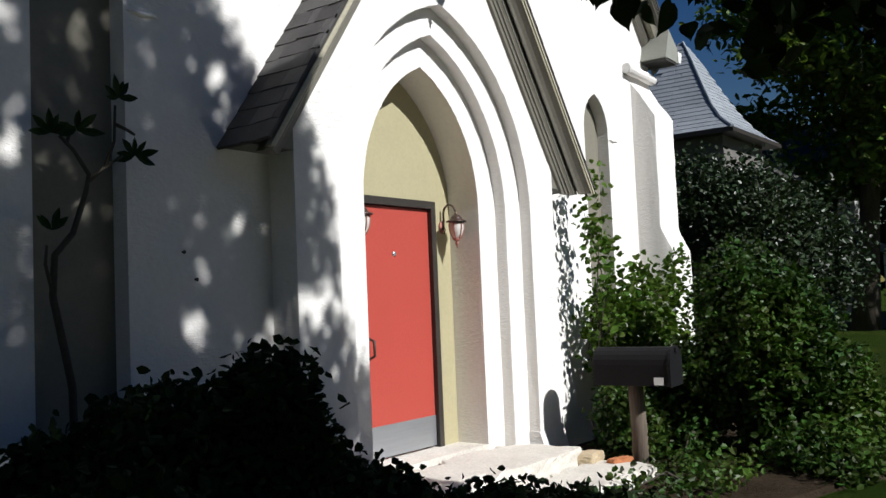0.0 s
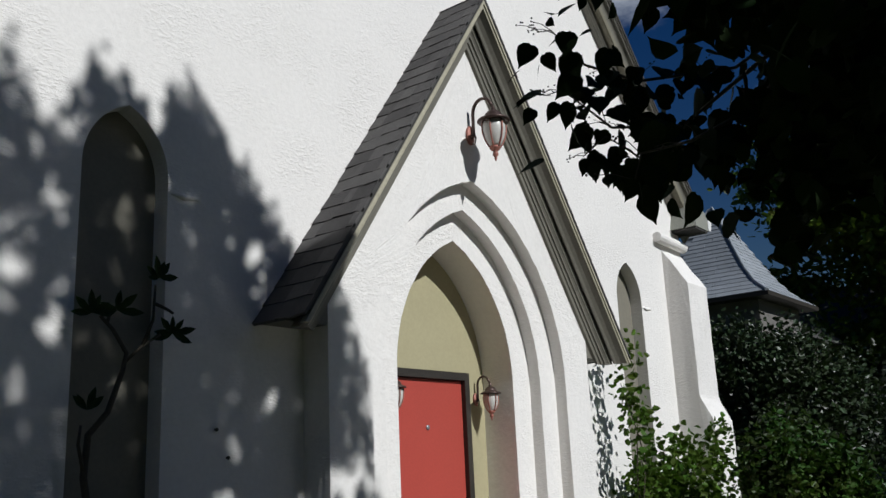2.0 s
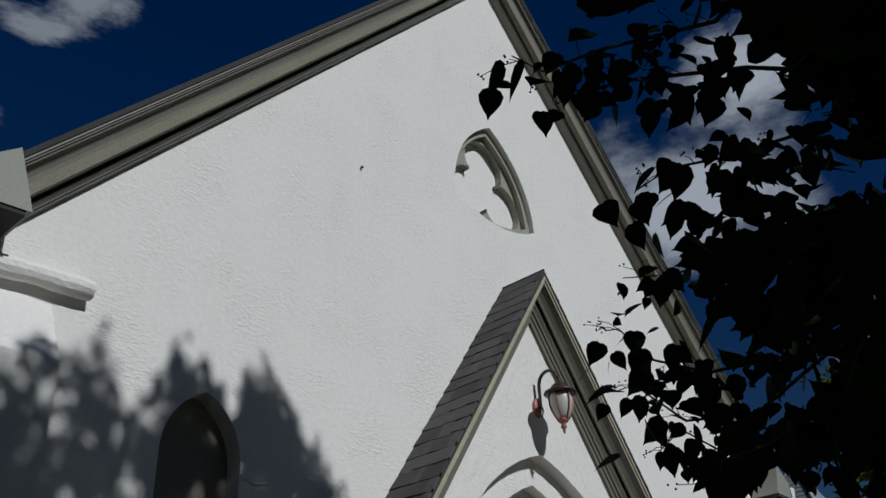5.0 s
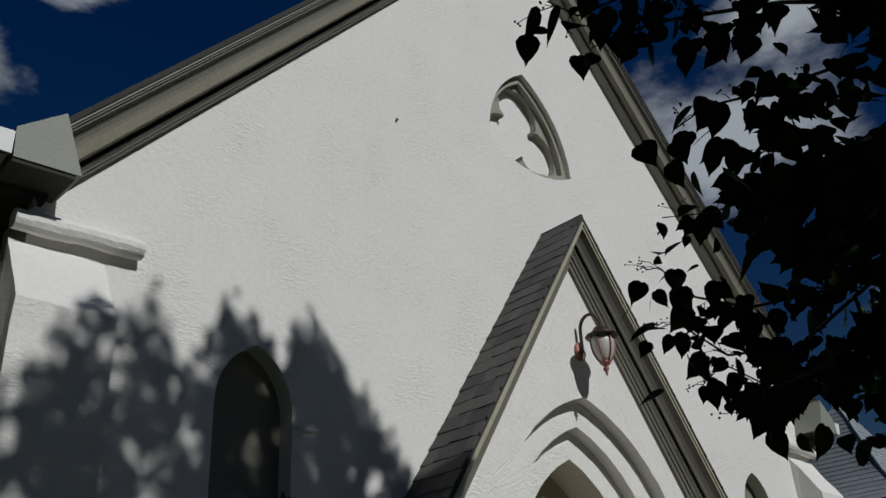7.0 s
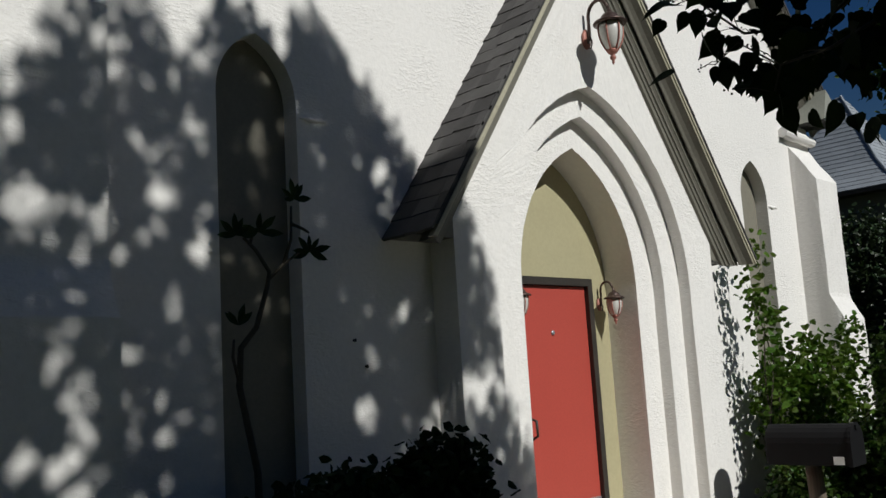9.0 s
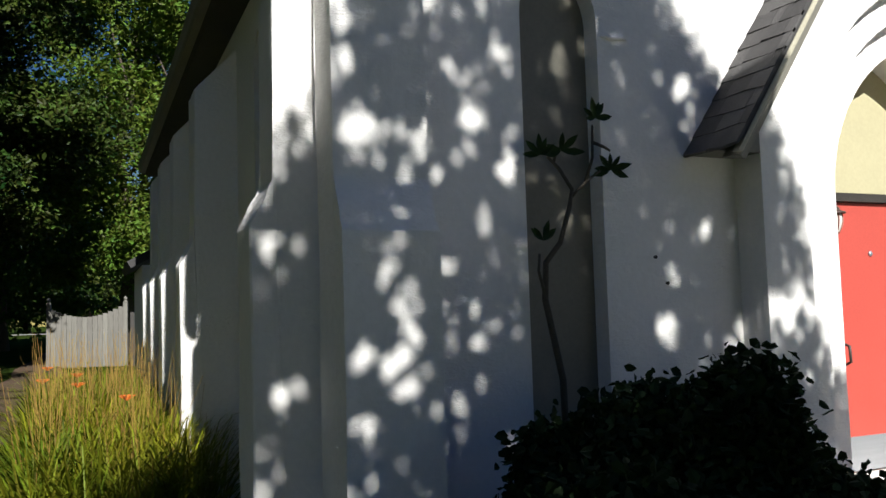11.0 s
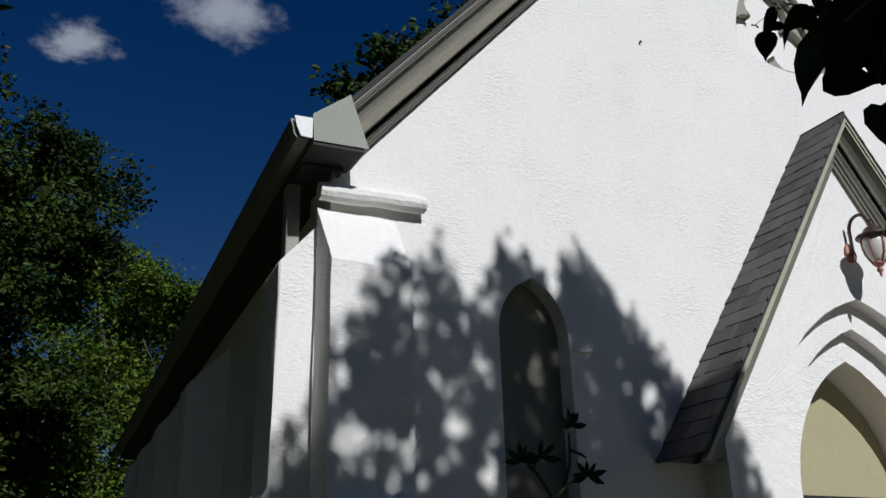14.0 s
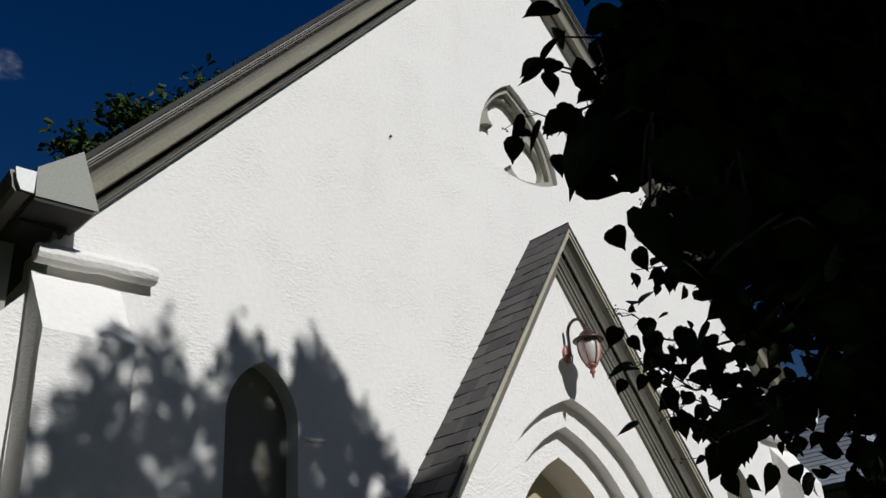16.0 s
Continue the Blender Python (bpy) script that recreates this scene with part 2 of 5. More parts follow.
def mesh_part(name, me, mat, parent=None, label="", smooth=False):
    if mat and not me.materials:
        me.materials.append(mat)
    if smooth:
        me.polygons.foreach_set("use_smooth", [True] * len(me.polygons))
    ob = new(name, me)
    if parent:
        ob.parent = parent
    if label:
        tagged(ob, label)
    return ob


def thing(name, label, category, group="", kind="", at=None):
    ob = new(name)
    ob.empty_display_size = 0.1
    if at is not None:
        ob.matrix_basis = at
    return tagged(ob, label, category, group, kind)


def box(bm, x0, x1, y0, y1, z0, z1, bevel=0.0):
    vs = [bm.verts.new((x, y, z)) for x in (x0, x1) for y in (y0, y1) for z in (z0, z1)]
    fs = [bm.faces.new([vs[i] for i in f]) for f in ((0, 1, 3, 2), (4, 6, 7, 5), (0, 4, 5, 1), (2, 3, 7, 6), (0, 2, 6, 4), (1, 5, 7, 3))]
    if bevel:
        es = list({e for f in fs for e in f.edges})
        bmesh.ops.bevel(bm, geom=es, offset=bevel, segments=2, affect="EDGES", profile=0.5)
    return vs


def hull(bm, lo, hi, faces_of=None):
    """A prism between two loops of equal length."""
    a = [bm.verts.new(p) for p in lo]
    b = [bm.verts.new(p) for p in hi]
    n = len(a)
    bm.faces.new(a)
    bm.faces.new(b[::-1])
    for i in range(n):
        bm.faces.new((a[i], a[(i + 1) % n], b[(i + 1) % n], b[i]))


def slab(bm, outer, holes, y0, y1, skew=0.0):
    """A wall in the x-z plane between y0 and y1 with holes; loops are lists of (x, z)."""
    rings, edges = [], []
    for loop in (outer, *holes):
        vs = [bm.verts.new((x, y0, z)) for x, z in loop]
        rings.append(vs)
        edges += [bm.edges.new((vs[i], vs[(i + 1) % len(vs)])) for i in range(len(vs))]
    got = bmesh.ops.triangle_fill(bm, use_beauty=True, use_dissolve=False, edges=edges)
    faces = [f for f in got["geom"] if isinstance(f, bmesh.types.BMFace)]
    back = {v: bm.verts.new((v.co.x, y1, v.co.z)) for r in rings for v in r}
    for f in faces:
        bm.faces.new([back[v] for v in f.verts][::-1])
    for vs in rings:
        for i in range(len(vs)):
            a, b = vs[i], vs[(i + 1) % len(vs)]
            bm.faces.new((a, b, back[b], back[a]))


def roughen(bm, cuts=5, amp=0.007, scale=6.0):
    """Splits the faces and pushes the points about, as hand-thrown stucco is."""
    bmesh.ops.subdivide_edges(bm, edges=list(bm.edges), cuts=cuts, use_grid_fill=True)
    for v in bm.verts:
        p = v.co * scale
        v.co += amp * (noise.noise_vector(p) + 0.6 * noise.noise_vector(p * 2.7))


def pointed(cx, a, base, spring, apex, n=14):
    """A pointed arch as a loop of (x, z)."""
    h = apex - spring
    r = (a * a + h * h) / (2 * a)
    top = math.asin(h / r)
    right = [(cx + a - r + r * math.cos(top * i / n), spring + r * math.sin(top * i / n)) for i in range(n + 1)]
    left = [(2 * cx - x, z) for x, z in right[:-1]][::-1]
    return [(cx + a, base)] + right + left + [(cx - a, base)]


def tube(bm, pts, radii, seg=8):
    rings = []
    pts = [Vector(p) for p in pts]
    for i, p in enumerate(pts):
        d = (pts[min(i + 1, len(pts) - 1)] - pts[max(i - 1, 0)]).normalized()
        side = d.orthogonal().normalized() if i == 0 else (side - d * side.dot(d)).normalized()
        up = d.cross(side)
        rings.append([bm.verts.new(p + (side * math.cos(2 * math.pi * k / seg) + up * math.sin(2 * math.pi * k / seg)) * radii[i]) for k in range(seg)])
    for a, b in zip(rings, rings[1:]):
        for k in range(seg):
            bm.faces.new((a[k], a[(k + 1) % seg], b[(k + 1) % seg], b[k]))
    bm.faces.new(rings[0][::-1])
    bm.faces.new(rings[-1])


def lathe(bm, profile, at=(0, 0, 0), seg=20):
    """A turned form; profile is a list of (radius, z)."""
    rings = []
    for r, z in profile:
        rings.append([bm.verts.new((at[0] + max(r, 1e-4) * math.cos(2 * math.pi * k / seg), at[1] + max(r, 1e-4) * math.sin(2 * math.pi * k / seg), at[2] + z)) for k in range(seg)])
    for a, b in zip(rings, rings[1:]):
        for k in range(seg):
            bm.faces.new((a[k], a[(k + 1) % seg], b[(k + 1) % seg], b[k]))
    bm.faces.new(rings[0][::-1])
    bm.faces.new(rings[-1])


def leaf_mesh(name, centres, size, rng, droop=0.3, aspect=0.62, spread=0.35):
    """Many folded leaves, each of two halves, as one mesh."""
    n = len(centres)
    c = np.asarray(centres, float)
    d = rng.normal(size=(n, 3))
    d[:, 2] = d[:, 2] * 0.6 - droop
    d /= np.linalg.norm(d, axis=1)[:, None]
    s = np.cross(d, rng.normal(size=(n, 3)))
    s /= np.linalg.norm(s, axis=1)[:, None]
    u = np.cross(d, s)
    L = (size * (1 + spread * rng.uniform(-1, 1, n)))[:, None]
    w = L * aspect * 0.5
    fold = u * w * 0.35
    row = [c - d * L * 0.5]
    for f, k, s2 in ((-0.2, 1.0, 1), (0.2, 0.78, 1), (0.5, 0.0, 1), (0.2, 0.78, -1), (-0.2, 1.0, -1)):
        row.append(c + d * L * f + (s * s2 * w + fold) * k)
    v = np.stack(row, 1).reshape(-1, 3)
    i = np.arange(n)[:, None] * 6
    f = np.concatenate([i + [0, 1, 2, 3], i + [0, 3, 4, 5]], 0)
    me = bpy.data.meshes.new(name)
    me.from_pydata(v.tolist(), [], f.tolist())
    return me


def heart_mesh(name, centres, size, rng, droop=0.6):
    """Many heart-shaped leaves with drawn-out tips as one mesh."""
    n = len(centres)
    c = np.asarray(centres, float)
    d = rng.normal(size=(n, 3)) * (1, 1, 0.6) - (0, 0, droop)
    d /= np.linalg.norm(d, axis=1)[:, None]
    s = np.cross(d, rng.normal(size=(n, 3)))
    s /= np.linalg.norm(s, axis=1)[:, None]
    u = np.cross(d, s)
    L = (size * rng.uniform(0.65, 1.25, n))[:, None]
    half = [(0.05, 0.26), (0.27, 0.36), (0.5, 0.31), (0.72, 0.17), (0.88, 0.05)]
    shape = [(0.0, 0.0)] + half + [(1.03, 0.0)] + [(x, -y) for x, y in half[::-1]] + [(0.4, 0.0)]
    v = np.stack([c + L * (d * (x - 0.4) + s * y + u * (0.12 * abs(y) - 0.12 * x * x)) for x, y in shape], 1).reshape(-1, 3)
    k = len(shape)
    ring = np.array([[q, (q + 1) % (k - 1), k - 1] for q in range(k - 1)])
    f = (np.arange(n)[:, None, None] * k + ring[None]).reshape(-1, 3)
    me = bpy.data.meshes.new(name)
    me.from_pydata(v.tolist(), [], f.tolist())
    return me


def clumps(rng, middle, radii, count, per, scatter, floor=-9.0, shell=0.5):
    """Leaf places gathered in clumps in an ellipsoid; also returns the clump centres."""
    d = rng.normal(size=(count, 3))
    d /= np.linalg.norm(d, axis=1)[:, None]
    k = (shell + (1 - shell) * rng.uniform(0, 1, count)) ** 0.6
    mid = np.asarray(middle) + d * k[:, None] * np.asarray(radii)
    mid = mid[mid[:, 2] > floor]
    pts = np.repeat(mid, per, 0) + rng.normal(size=(len(mid) * per, 3)) * scatter
    return pts[pts[:, 2] > floor], mid


# ---- ground ----
GROUND = -0.15


def ground_height(x, y):
    return GROUND + 0.018 * min(26.0, max(0.0, y - 4.0)) + 0.03 * min(20.0, max(0.0, y - 30.0))


def ground():
    xs = [-900, -200, -60, -30, -20, -14, -11, -9, -8, -7, -6, -5, -4, -3, -2, -1, 0, 1, 2, 3, 4, 5, 6, 8, 10, 14, 20, 30, 60, 200, 900]
    ys = [-900, -200, -60, -30, -20, -12, -9, -7, -6, -5, -4, -3, -2, -1, 0, 1, 2, 3, 4, 6, 8, 10, 12, 14, 17, 20, 25, 30, 40, 50, 60, 200, 900]
    bm = bmesh.new()
    grid = [[bm.verts.new((x, y, ground_height(x, y) + 0.02 * noise.noise(Vector((x, y, 0)) * 0.7))) for x in xs] for y in ys]
    for j in range(len(ys) - 1):
        for i in range(len(xs) - 1):
            bm.faces.new((grid[j][i], grid[j][i + 1], grid[j + 1][i + 1], grid[j + 1][i]))
    tagged(part("ground", bm, M_GRASS, smooth=True), "mown green lawn round the church", "ground", kind="structure")
    bm = bmesh.new()
    rng = np.random.default_rng(3)
    left, right = [], []
    for k in range(40):
        y = -2 + k * 0.9
        c = -7.6 + 0.08 * y + 0.12 * math.sin(y * 0.7)
        left.append(bm.verts.new((c - 0.55 - rng.uniform(0, 0.15), y, ground_height(c, y) + 0.03)))
        right.append(bm.verts.new((c + 0.55 + rng.uniform(0, 0.15), y, ground_height(c, y) + 0.03)))
    for k in range(39):
        bm.faces.new((left[k], right[k], right[k + 1], left[k + 1]))
    tagged(part("path", bm, M_PATH, smooth=True), "worn brown earth path beside the church", "path", kind="structure")
    bm = bmesh.new()
    outline = [(-5.4, -1.9), (-3.0, -2.5), (0.2, -2.3), (2.4, -3.0), (4.8, -2.8), (5.2, 0.2), (-5.3, 0.2)]
    n = 6
    pts = []
    for i, (x, y) in enumerate(outline):
        x2, y2 = outline[(i + 1) % len(outline)]
        for k in range(n):
            f = k / n
            pts.append((x + (x2 - x) * f + rng.uniform(-0.08, 0.08), y + (y2 - y) * f + rng.uniform(-0.08, 0.08)))
    mx, my = sum(p[0] for p in pts) / len(pts), sum(p[1] for p in pts) / len(pts)
    top = [bm.verts.new((x, y, GROUND + 0.035)) for x, y in pts]
    rim = [bm.verts.new((mx + (x - mx) * 1.06, my + (y - my) * 1.12, GROUND - 0.05)) for x, y in pts]
    bm.faces.new(top)
    for k in range(len(top)):
        bm.faces.new((top[k], rim[k], rim[(k + 1) % len(top)], top[(k + 1) % len(top)]))
    tagged(part("flower_bed", bm, M_SOIL), "dark bare soil bed along the church front", "flower bed", kind="structure")
    bm = bmesh.new()
    vs = [bm.verts.new(p) for p in ((-70, 48, 0.955), (60, 62, 0.955), (60, 70, 0.955), (-70, 56, 0.955))]
    bm.faces.new(vs)
    tagged(part("road", bm, M_ROAD), "pale sunlit asphalt street in the distance", "road", kind="structure")
    bm = bmesh.new()
    box(bm, -0.95, 0.45, -9.41, -1.42, GROUND - 0.1, GROUND + 0.022)
    tagged(part("walkway", bm, M_CONCRETE), "pale worn concrete walk leading to the church door", "walkway", kind="structure")
    # Unseen strip behind the camera, added to bounce warm light onto the wall.
    bm = bmesh.new()
    box(bm, -120, 120, -20.0, -9.4, GROUND - 0.1, GROUND + 0.03)
    tagged(part("road", bm, M_ROAD), "pale unseen street added to bounce light onto the church front", "road", kind="structure")


ground()

# ---- church ----
GX = 0.10          # middle of the main gable
SKEW = 0.058       # the long side runs slightly inwards
ARCH_A = pointed(0, 0.765, -0.4, 2.25, 3.39)
ARCH_B = pointed(0, 1.03, -0.4, 2.20, 3.64)
ARCH_C = pointed(0, 1.28, -0.4, 2.20, 3.87)


def roof_line(apex, slope, cx, x):
    return apex - slope * abs(x - cx)


def reuleaux(cx, zb, half, apex, n=8):
    """A triangle with bowed sides."""
    c = [(cx - half, zb), (cx + half, zb), (cx, apex)]
    out = []
    for i in range(3):
        (x0, z0), (x1, z1) = c[i], c[(i + 1) % 3]
        ox, oz = c[(i + 2) % 3]
        r0, r1 = math.hypot(x0 - ox, z0 - oz), math.hypot(x1 - ox, z1 - oz)
        a0, a1 = math.atan2(z0 - oz, x0 - ox), math.atan2(z1 - oz, x1 - ox)
        while a1 < a0:
            a1 += 2 * math.pi
        for k in range(n):
            f = k / n
            out.append((ox + (r0 + (r1 - r0) * f) * math.cos(a0 + (a1 - a0) * f), oz + (r0 + (r1 - r0) * f) * math.sin(a0 + (a1 - a0) * f)))
    return out


def trefoil(cx, cz, r, off, n=14):
    """Three round lobes that meet in cusps."""
    out = []
    for i in range(3):
        mid = math.pi / 2 + i * 2 * math.pi / 3
        ox, oz = cx + off * math.cos(mid), cz + off * math.sin(mid)
        span = math.pi - math.asin(min(1, off * math.sin(math.pi / 3) / r))
        for k in range(n + 1):
            a = mid - span + 2 * span * k / n
            out.append((ox + r * math.cos(a), oz + r * math.sin(a)))
    clean = [out[0]]
    for p in out[1:]:
        if math.hypot(p[0] - clean[-1][0], p[1] - clean[-1][1]) > 1e-3:
            clean.append(p)
    if math.hypot(clean[0][0] - clean[-1][0], clean[0][1] - clean[-1][1]) < 1e-3:
        clean.pop()
    return clean


LANCET_L = pointed(-3.085, 0.285, 0.55, 3.30, 3.72)
LANCET_R = pointed(3.19, 0.285, 0.55, 3.27, 3.68)
TREFOIL_OUT = reuleaux(0, 6.42, 0.61, 7.48)


def church_front():
    edge = 4.6
    eave = roof_line(9.66, 1.15, GX, -edge)
    outer = [(-edge, -0.4), (-0.765, -0.4)] + [p for p in ARCH_A[::-1]][1:-1] + [(0.765, -0.4), (edge + 0.1, -0.4), (edge + 0.1, roof_line(9.66, 1.15, GX, edge + 0.1)), (GX, 9.66), (-edge, eave)]
    bm = bmesh.new()
    slab(bm, outer, [LANCET_L, LANCET_R, TREFOIL_OUT], 0.0, 0.42)
    tagged(part("wall_front", bm, M_STUCCO), "white stuccoed gable wall of the church", "wall", kind="structure")
    for k, (loop, words) in enumerate(((LANCET_L, "tall blind lancet window in leaf shade"), (LANCET_R, "tall blind lancet window in full sun"))):
        win = thing("window_%d" % (k + 1), words, "window", kind="structure")
        bm = bmesh.new()
        slab(bm, loop, [], 0.14, 0.18)
        part("pane", bm, M_BOARD, win, "dull brown painted board filling the lancet")
        cx = (loop[0][0] + loop[-1][0]) / 2
        bm = bmesh.new()
        hull(bm, [(cx - 0.283, -0.05, 0.552), (cx + 0.283, -0.05, 0.552), (cx + 0.283, 0.139, 0.552), (cx - 0.283, 0.139, 0.552)],
             [(cx - 0.283, -0.05, 0.60), (cx + 0.283, -0.05, 0.60), (cx + 0.283, 0.139, 0.68), (cx - 0.283, 0.139, 0.68)])
        part("sill", bm, M_STUCCO, win, "sloping white sill")
    tre = thing("window_3", "blind trefoil window high in the gable", "window", kind="structure")
    bm = bmesh.new()
    inner = reuleaux(0, 6.47, 0.545, 7.40)
    slab(bm, TREFOIL_OUT, [inner], 0.06, 0.12)
    part("outer_moulding", bm, M_MOULD, tre, "grimy grey stepped moulding")
    bm = bmesh.new()
    slab(bm, TREFOIL_OUT, [trefoil(0, 6.77, 0.285, 0.275)], 0.12, 0.2)
    part("tracery", bm, M_MOULD, tre, "grimy three-lobed tracery")
    bm = bmesh.new()
    slab(bm, TREFOIL_OUT, [], 0.2, 0.27)
    part("infill", bm, M_STUCCO, tre)
    for x, z, wd in ((-2.78, 3.22, 0.22), (3.49, 3.19, 0.2)):
        bm = bmesh.new()
        tube(bm, [(x + wd * k / 5, -0.002, z + 0.006 * math.sin(k * 2.1)) for k in range(6)], [0.004, 0.016, 0.02, 0.018, 0.014, 0.004], 6)
        tagged(part("scar", bm, M_STUCCO, smooth=True), "low stucco ridge where a hood mould ended", "wall scar", kind="structure")
    for x, z in ((-1.81, 6.07), (-2.42, 1.79), (-2.33, 1.62)):
        bm = bmesh.new()
        tube(bm, [(x, 0.0, z), (x, -0.016, z - 0.001), (x, -0.018, z - 0.001), (x, -0.022, z - 0.001)], [0.008, 0.008, 0.013, 0.011], 7)
        tagged(part("nail", bm, M_DARKFRAME), "rusty nail left in the stucco", "nail", "old nails", "structure")
    # porch front in three orders
    bm = bmesh.new()
    w, top, s = 1.70, 5.16, 1.44

    def outline(w, hole):
        return [(-w, -0.4), (hole[-1][0], -0.4)] + hole[::-1][1:-1] + [(hole[0][0], -0.4), (w, -0.4), (w, top - s * w), (0, top), (-w, top - s * w)]
    slab(bm, outline(w, ARCH_C), [], -0.25, -0.135)
    slab(bm, outline(w - 0.002, ARCH_B), [], -0.135, -0.02)
    slab(bm, outline(w - 0.004, ARCH_A), [], -0.02, 0.0)
    roughen(bm, 7, 0.0032, 11.0)
    tagged(part("porch_wall", bm, M_STUCCO), "white stuccoed porch front with three stepped pointed arches", "wall", kind="structure")
    # feet of the porch
    for s in (-1, 1):
        bm = bmesh.new()
        hull(bm, [(s * 1.27, -0.36, -0.3), (s * 1.74, -0.36, -0.3), (s * 1.74, 0.0, -0.3), (s * 1.27, 0.0, -0.3)],
             [(s * 1.27, -0.252, 0.19), (s * 1.705, -0.252, 0.19), (s * 1.705, 0.0, 0.19), (s * 1.27, 0.0, 0.19)])
        roughen(bm, 4, 0.008, 9.0)
        tagged(part("plinth", bm, M_STUCCO), "flared white stucco foot of the porch", "plinth", kind="structure")
    # corner buttresses
    for s in (-1, 1):
        a, b = sorted((s * 4.15, s * 4.69))
        bm = bmesh.new()
        prof = [(0.0, -0.4), (-0.42, -0.4), (-0.42, 1.90), (-0.30, 2.16), (-0.29, 2.2), (-0.29, 3.53), (0.0, 3.98)]
        hull(bm, [(a, y, z) for y, z in prof], [(b, y, z) for y, z in prof])
        roughen(bm, 7, 0.009)
        tagged(part("buttress", bm, M_STUCCO), "white stuccoed corner buttress with sloping top", "buttress", "front buttresses", "structure")
        bm = bmesh.new()
        n = 12
        a, b = sorted((s * 3.95, s * 4.70))
        rng = random.Random(4)
        pts = [(a + (b - a) * k / n, -0.05, 4.11 - 0.03 * (k / n if s > 0 else 1 - k / n) + rng.uniform(-0.004, 0.004)) for k in range(n + 1)]
        tube(bm, pts, [0.064 + rng.uniform(-0.004, 0.004) for _ in pts], 12)
        roughen(bm, 2, 0.003, 30.0)
        tagged(part("string_course", bm, M_STUCCO), "rough white rounded ledge at the wall's corner", "moulding", "corner ledges", "structure")


def side_pose(y=0.0, x=-4.55):
    """Local x runs along the long side, local y out of it."""
    return Matrix(((SKEW, -1, 0, x + SKEW * y), (1, SKEW, 0, y), (0, 0, 1, 0), (0, 0, 0, 1)))


def church_side():
    bm = bmesh.new()
    lancets = [pointed(c, 0.2, 1.75, 3.5, 3.86, 8) for c in (2.5, 4.9, 6.9, 8.7)]
    slab(bm, [(0.42, -0.4), (12.9, -0.4), (12.9, 4.25), (0.42, 4.25)], lancets, 0.0, -0.4)
    ob = part("wall_west", bm, M_STUCCO)
    ob.matrix_basis = side_pose()
    tagged(ob, "long white stuccoed side wall in shade", "wall", kind="structure")
    for loop in lancets:
        bm = bmesh.new()
        slab(bm, loop, [], -0.16, -0.2)
        w = thing("window_side", "narrow blind lancet in the side wall", "window", "side lancets", "structure", side_pose())
        part("pane", bm, M_BOARD, w)
    for y in (0.05, 3.63, 5.82, 7.73, 9.42):
        deep = 0.50 if y < 1 else 0.53
        prof = [(-0.1, -0.4), (deep, -0.4), (deep, 1.98), (deep - 0.14, 2.22), (deep - 0.14, 3.60), (0.02, 4.0), (-0.1, 4.0)]
        bm = bmesh.new()
        a, b = (0.0, 0.42) if y < 1 else (0.0, 0.46)
        hull(bm, [(a, o, z) for o, z in prof], [(b, o, z) for o, z in prof])
        bmesh.ops.bevel(bm, geom=list(bm.edges), offset=0.01, segments=1, affect="EDGES")
        roughen(bm, 5, 0.010)
        ob = part("side_buttress", bm, M_STUCCO)
        ob.matrix_basis = side_pose(y)
        tagged(ob, "white stuccoed side buttress with two sloping set-offs", "buttress", "side buttresses", "structure")
    # far walls close the building
    bm = bmesh.new()
    box(bm, 4.3, 4.7, 0.42, 12.9, -0.4, 4.3)
    box(bm, -3.7, 4.3, 12.5, 12.9, -0.4, 4.3)
    tagged(part("wall_back", bm, M_STUCCO), "plain white stucco walls on the far sides", "wall", kind="structure")
    # lower annex behind
    bm = bmesh.new()
    box(bm, 0.0, 3.0, -0.6, 0.35, -0.4, 2.55)
    ob = part("annex_wall", bm, M_STUCCO)
    ob.matrix_basis = side_pose(12.92)
    tagged(ob, "low white annex behind the church", "annex", kind="structure")
    bm = bmesh.new()
    hull(bm, [(-0.02, 0.55, 2.5), (-0.02, 0.62, 2.62), (-0.02, -0.6, 3.3), (-0.02, -0.6, 3.1)], [(3.1, 0.55, 2.5), (3.1, 0.62, 2.62), (3.1, -0.6, 3.3), (3.1, -0.6, 3.1)])
    ob = part("annex_roof", bm, M_ROOFDARK)
    ob.matrix_basis = side_pose(12.94)
    tagged(ob, "dark low annex roof", "roof", kind="structure")


def rake_piece(profile, apex, slope, cx, x_end, cut, sides=(-1, 1), mats=None):
    """Moulding that climbs both slopes to the apex; profile of (drop, y). Each slope is one bmesh, ended at the level cut."""
    out = []
    for s in sides:
        bm = bmesh.new()
        low, high = [], []
        for drop, y in profile:
            x = min(x_end, (apex - drop - cut) / slope) if cut is not None else x_end
            low.append((cx + s * x, y, apex - drop - slope * x))
            high.append((cx, y, apex - drop))
        hull(bm, low, high)
        out.append(bm)
    return out


